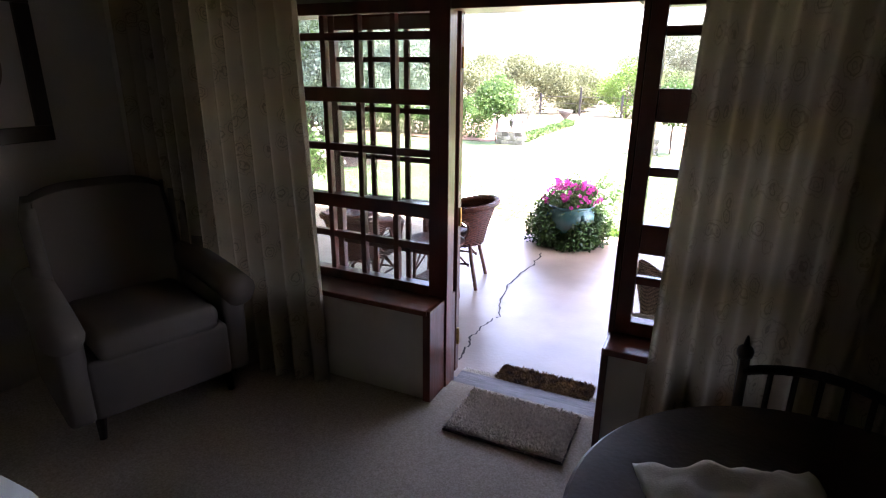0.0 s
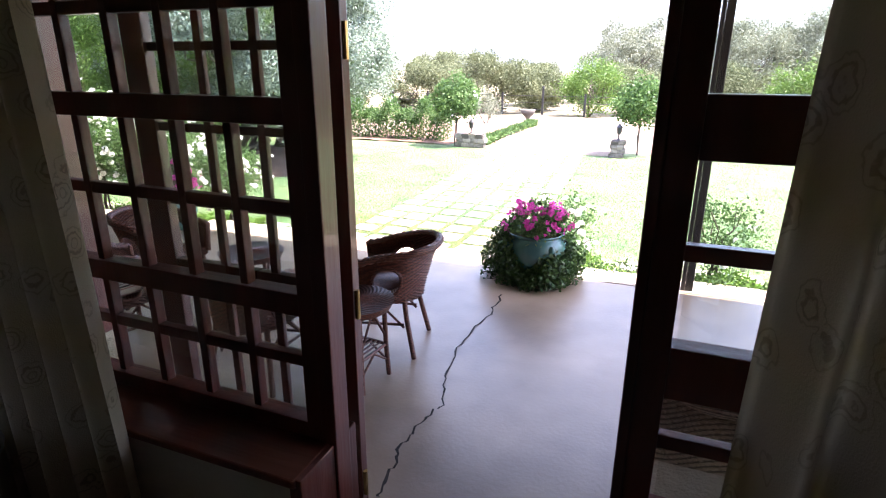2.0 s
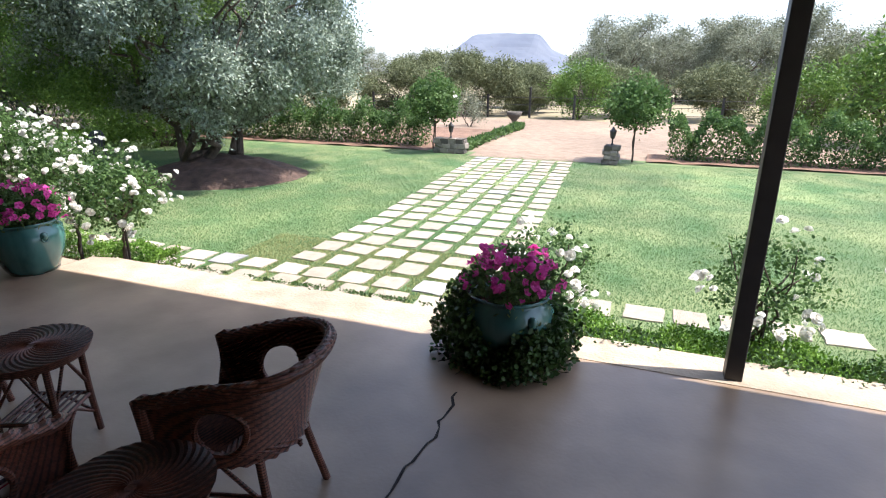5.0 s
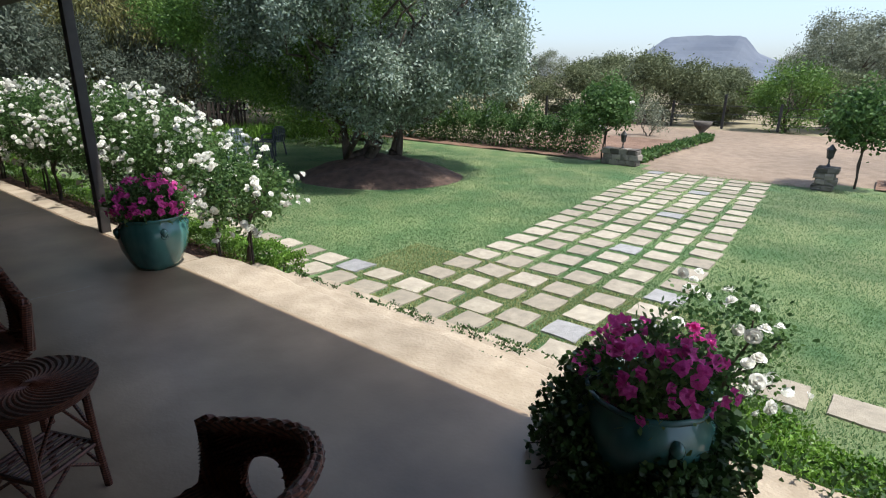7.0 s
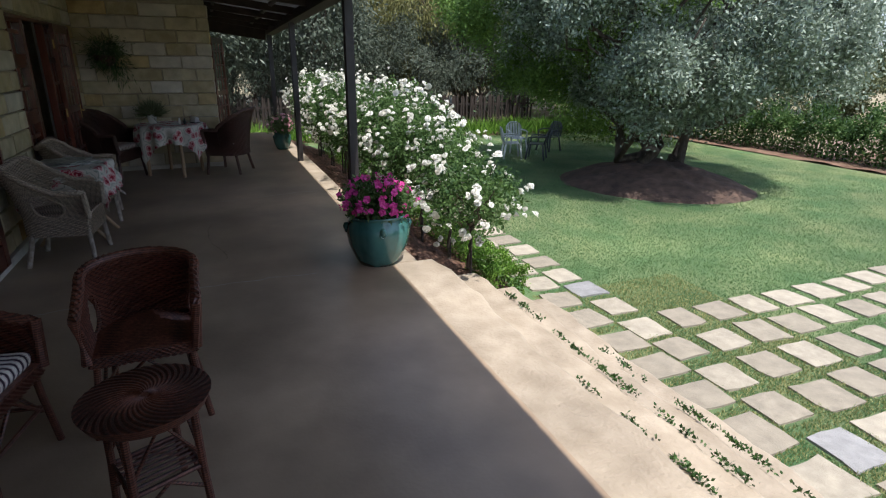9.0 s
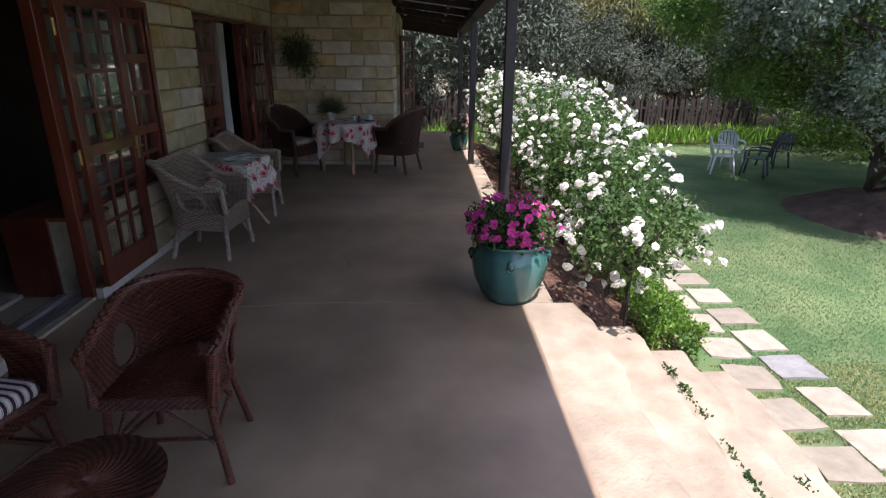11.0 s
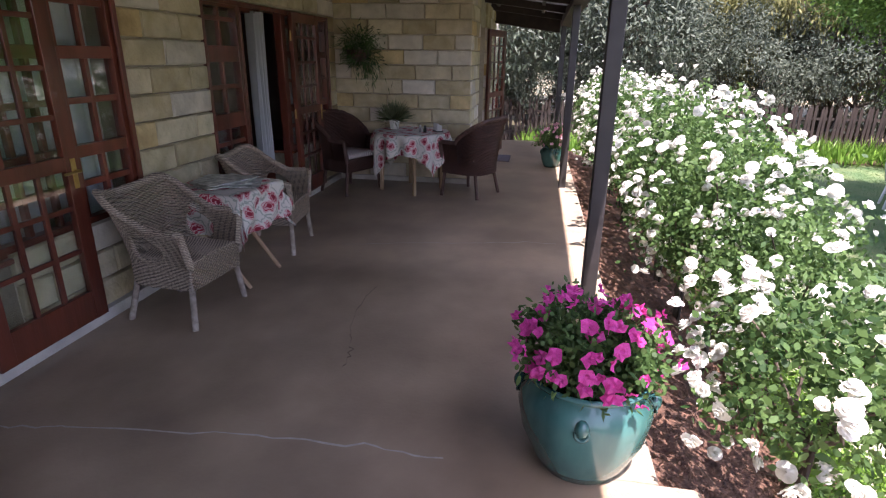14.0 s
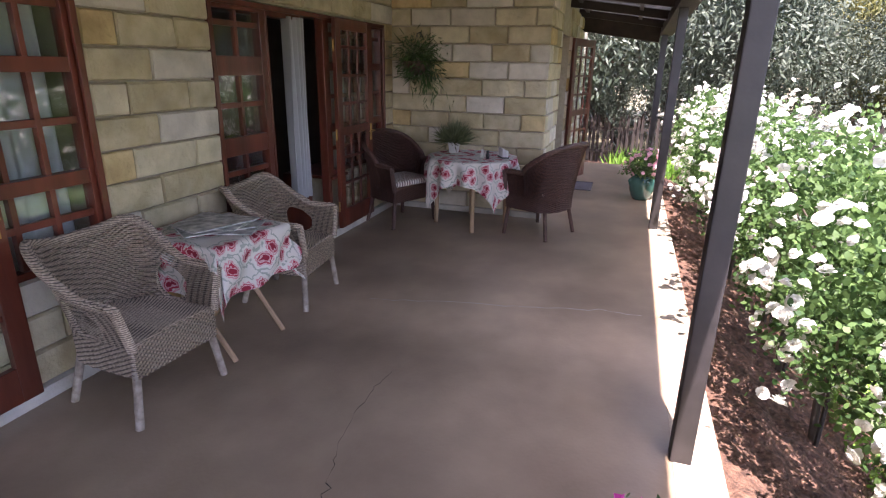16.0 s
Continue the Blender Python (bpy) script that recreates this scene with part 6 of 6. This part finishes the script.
# ---- pieces: stones of the walls, pavers, grass ----
def block_mesh(w, h, seed, material):
    """A stone with a chiselled, slightly proud face, its front towards +y."""
    r = np.random.default_rng(seed)
    bm = bmesh.new()
    e = 0.008
    rim = [(-w / 2, -h / 2), (w / 2, -h / 2), (w / 2, h / 2), (-w / 2, h / 2)]
    back = [bm.verts.new((x, -0.03, z)) for x, z in rim]
    front = [bm.verts.new((x + r.normal(0, 0.002), 0.02, z + r.normal(0, 0.002))) for x, z in rim]
    face = [bm.verts.new((x * (1 - 2 * e / w) + r.normal(0, 0.003), 0.03 + abs(r.normal(0, 0.004)), z * (1 - 2 * e / h) + r.normal(0, 0.002))) for x, z in rim]
    mid = bm.verts.new((r.normal(0, w * 0.1), 0.036 + abs(r.normal(0, 0.004)), r.normal(0, h * 0.1)))
    for k in range(4):
        n = (k + 1) % 4
        bm.faces.new((back[k], back[n], front[n], front[k]))
        bm.faces.new((front[k], front[n], face[n], face[k]))
        bm.faces.new((face[k], face[n], mid))
    return mesh_of("stone", bm, material)


COURSE = 0.181
KINDS = (M_STONE, M_STONE, M_PALE, M_STONE, M_OCHRE, M_STONE, M_STONE, M_PALE)


def lay(parent, length, place, z0, z1, seed, holes=()):
    """Lays courses of stones along a wall; place(s, z) gives the pose of a stone whose middle lies s along it."""
    r = np.random.default_rng(seed)
    n = int(round((z1 - z0) / COURSE))
    for c in range(n):
        z = z0 + (c + 0.5) * COURSE
        s = 0.0
        first = True
        while s < length - 0.01:
            w = 0.44 + r.normal(0, 0.03)
            if first and c % 2:
                w *= 0.5
            first = False
            if length - s - w < 0.12:
                w = length - s
            key = (max(int(round(w * 50)), 3), int(r.integers(0, 8)))
            if key not in STONES:
                STONES[key] = block_mesh(key[0] / 50 - 0.012, COURSE - 0.012, key[0] * 7 + key[1], KINDS[key[1]])
            ob = new("stone", STONES[key])
            ob.parent = parent
            m = place(s + w / 2, z)
            ob.matrix_basis = m @ Matrix.Diagonal((w / (key[0] / 50), 1, 1, 1))
            s += w


STONES = {}
yb = Y_OUT - 0.03
for k, (a, b) in enumerate(spans):
    if b < 3 and a > -10.5:
        lo = max(a, WX - 0.03)
        lay(wall_front, b - lo, lambda s, z: pose(b - s, yb, z, 0, 0, 0), 0.08, 2.43, 70 + k)
for k, h in enumerate(HINGES):
    if k:
        lay(wall_front, 1.08, lambda s, z: pose(h - 0.32 - s, yb, z), 0.08, 0.57, 80 + k)
        lay(wall_front, 0.66, lambda s, z: pose(h + 1.52 - s, yb, z), 0.08, 0.57, 85 + k)
        lay(wall_front, 2.85, lambda s, z: pose(h + 1.52 - s, yb, z), 2.07, 2.43, 90 + k)
lay(wall_wing, WY - Y_OUT, lambda s, z: pose(WX - 0.03, Y_OUT + s, z, 0, 0, -90), 0.06, 2.43, 95)
lay(wall_wing, 0.98, lambda s, z: pose(WX - s, WY - 0.03, z), 0.06, 2.43, 96)
lay(wall_wing, 2.3, lambda s, z: pose(-11.66 - s, WY - 0.03, z), 0.06, 2.43, 97)


def paver_mesh(seed):
    r = np.random.default_rng(seed)
    bm = bmesh.new()
    n = 12
    ring = []
    for k in range(n):
        a = 2 * math.pi * (k + 0.5) / n
        c, s = math.cos(a), math.sin(a)
        q = 0.5 / max(abs(c), abs(s))
        ring.append((c * q * 0.98 + r.normal(0, 0.02), s * q * 0.98 + r.normal(0, 0.02)))
    low = [bm.verts.new((x, y, 0)) for x, y in ring]
    hi = [bm.verts.new((x * 0.98, y * 0.98, 0.8 + r.normal(0, 0.05))) for x, y in ring]
    mid = bm.verts.new((r.normal(0, 0.08), r.normal(0, 0.08), 0.92))
    for k in range(n):
        m2 = (k + 1) % n
        bm.faces.new((low[k], low[m2], hi[m2], hi[k]))
        bm.faces.new((hi[k], hi[m2], mid))
    return mesh_of("paver", bm, M_GREYPAVER if seed == 3 else M_PAVER)


PAVERS = [paver_mesh(k) for k in range(7)]
path = thing("stone_path", "cream stone pavers set in the grass", "path", kind="structure")
rng = np.random.default_rng(77)
SPOTS = []
for j in range(21):
    y = 8.2 + 0.462 * j
    drift = -0.062 * max(y - 10.6, 0)
    for i in range(6):
        SPOTS.append((-3.45 + 0.448 * i + drift, y))
for i in range(16):
    SPOTS.append((-3.9 - 0.45 * i, 8.22))
for i in range(8):
    SPOTS.append((-0.78 + 0.42 * i, 8.27 + 0.02 * i))
for i in range(6):
    SPOTS.append((-4.2 - 0.45 * i, 7.83))
for i in range(7):
    SPOTS.append((-3.75 + 0.448 * i, 7.82))
for k, (x, y) in enumerate(SPOTS):
    ob = new("paver", PAVERS[3 if rng.uniform() < 0.06 else int(rng.choice((0, 1, 2, 4, 5, 6)))])
    ob.parent = path
    ob.matrix_basis = pose(x + rng.normal(0, 0.012), y + rng.normal(0, 0.012), LAWN - 0.012, 0, 0, rng.normal(0, 2.5) + 90 * int(rng.integers(0, 4))) @ Matrix.Diagonal((0.36 * rng.uniform(0.93, 1.05), 0.33 * rng.uniform(0.93, 1.05), 0.036, 1))

# mown grass: blades over the lawn, kept off the stones
def grass(name, n, x0, x1, y0, y1, h, material, label, seed, clear=True, thin=0.0):
    r = np.random.default_rng(seed)
    at = np.stack([r.uniform(x0, x1, n), r.uniform(y0, y1, n), np.full(n, LAWN)], 1)
    if thin:
        at = at[r.uniform(size=n) < 1 / (1 + ((at[:, 0] + 2.5) ** 2 + (at[:, 1] - 8.0) ** 2) / thin**2)]
        n = len(at)
    if clear:
        ok = np.ones(n, bool)
        for x, y in SPOTS:
            ok &= ~((np.abs(at[:, 0] - x) < 0.17) & (np.abs(at[:, 1] - y) < 0.155))
        at = at[ok]
    at = at[np.hypot(at[:, 0] + 8.4, at[:, 1] - 12.75) > 1.7]
    m = len(at)
    d = unit(r.normal(size=(m, 3)) * np.array((0.6, 0.6, 0.1)) + np.array((0, 0, 1.0)))
    s = unit(np.cross(d, r.normal(size=(m, 3))))
    L = h * r.uniform(0.6, 1.3, m)[:, None]
    v = np.stack([at - s * L * 0.16, at + s * L * 0.16, at + d * L], 1)
    return tagged(new(name, raw_mesh(name, v.reshape(-1, 3), 3, material)), label, "grass", "", "stuff")


grass("lawn_grass", 1500000, -16.0, 9.0, 7.72, 18.0, 0.024, M_GRASS, "short mown green grass", 91, True, 4.5)
grass("dry_grass", 34000, -4.4, -0.6, 7.6, 9.4, 0.026, M_DRYGRASS, "dry yellowish grass between the pavers", 94)
# weeds in the joints of the steps
rng = np.random.default_rng(99)
pts = []
for y, z, x0, x1, n in ((6.72, -0.185, -2.4, -0.6, 16), (6.925, -0.185, -3.7, -1.2, 34), (7.345, -0.385, -2.95, -0.9, 26)):
    for k in range(n):
        x = rng.uniform(x0, x1)
        pts.append(np.array((x, y - 0.025 + 0.012 * math.sin(x * 3), z + 0.012)) + rng.normal(0, 1, (int(rng.integers(4, 34)), 3)) * np.array((0.035, 0.01, 0.007)))
at = np.concatenate(pts)
tagged(new("step_weeds", leaf_mesh("step_weeds", at, 0.026, 0.016, M_IVY, rng, -0.6)), "small weeds growing in the joints of the steps", "weeds", "", "stuff")
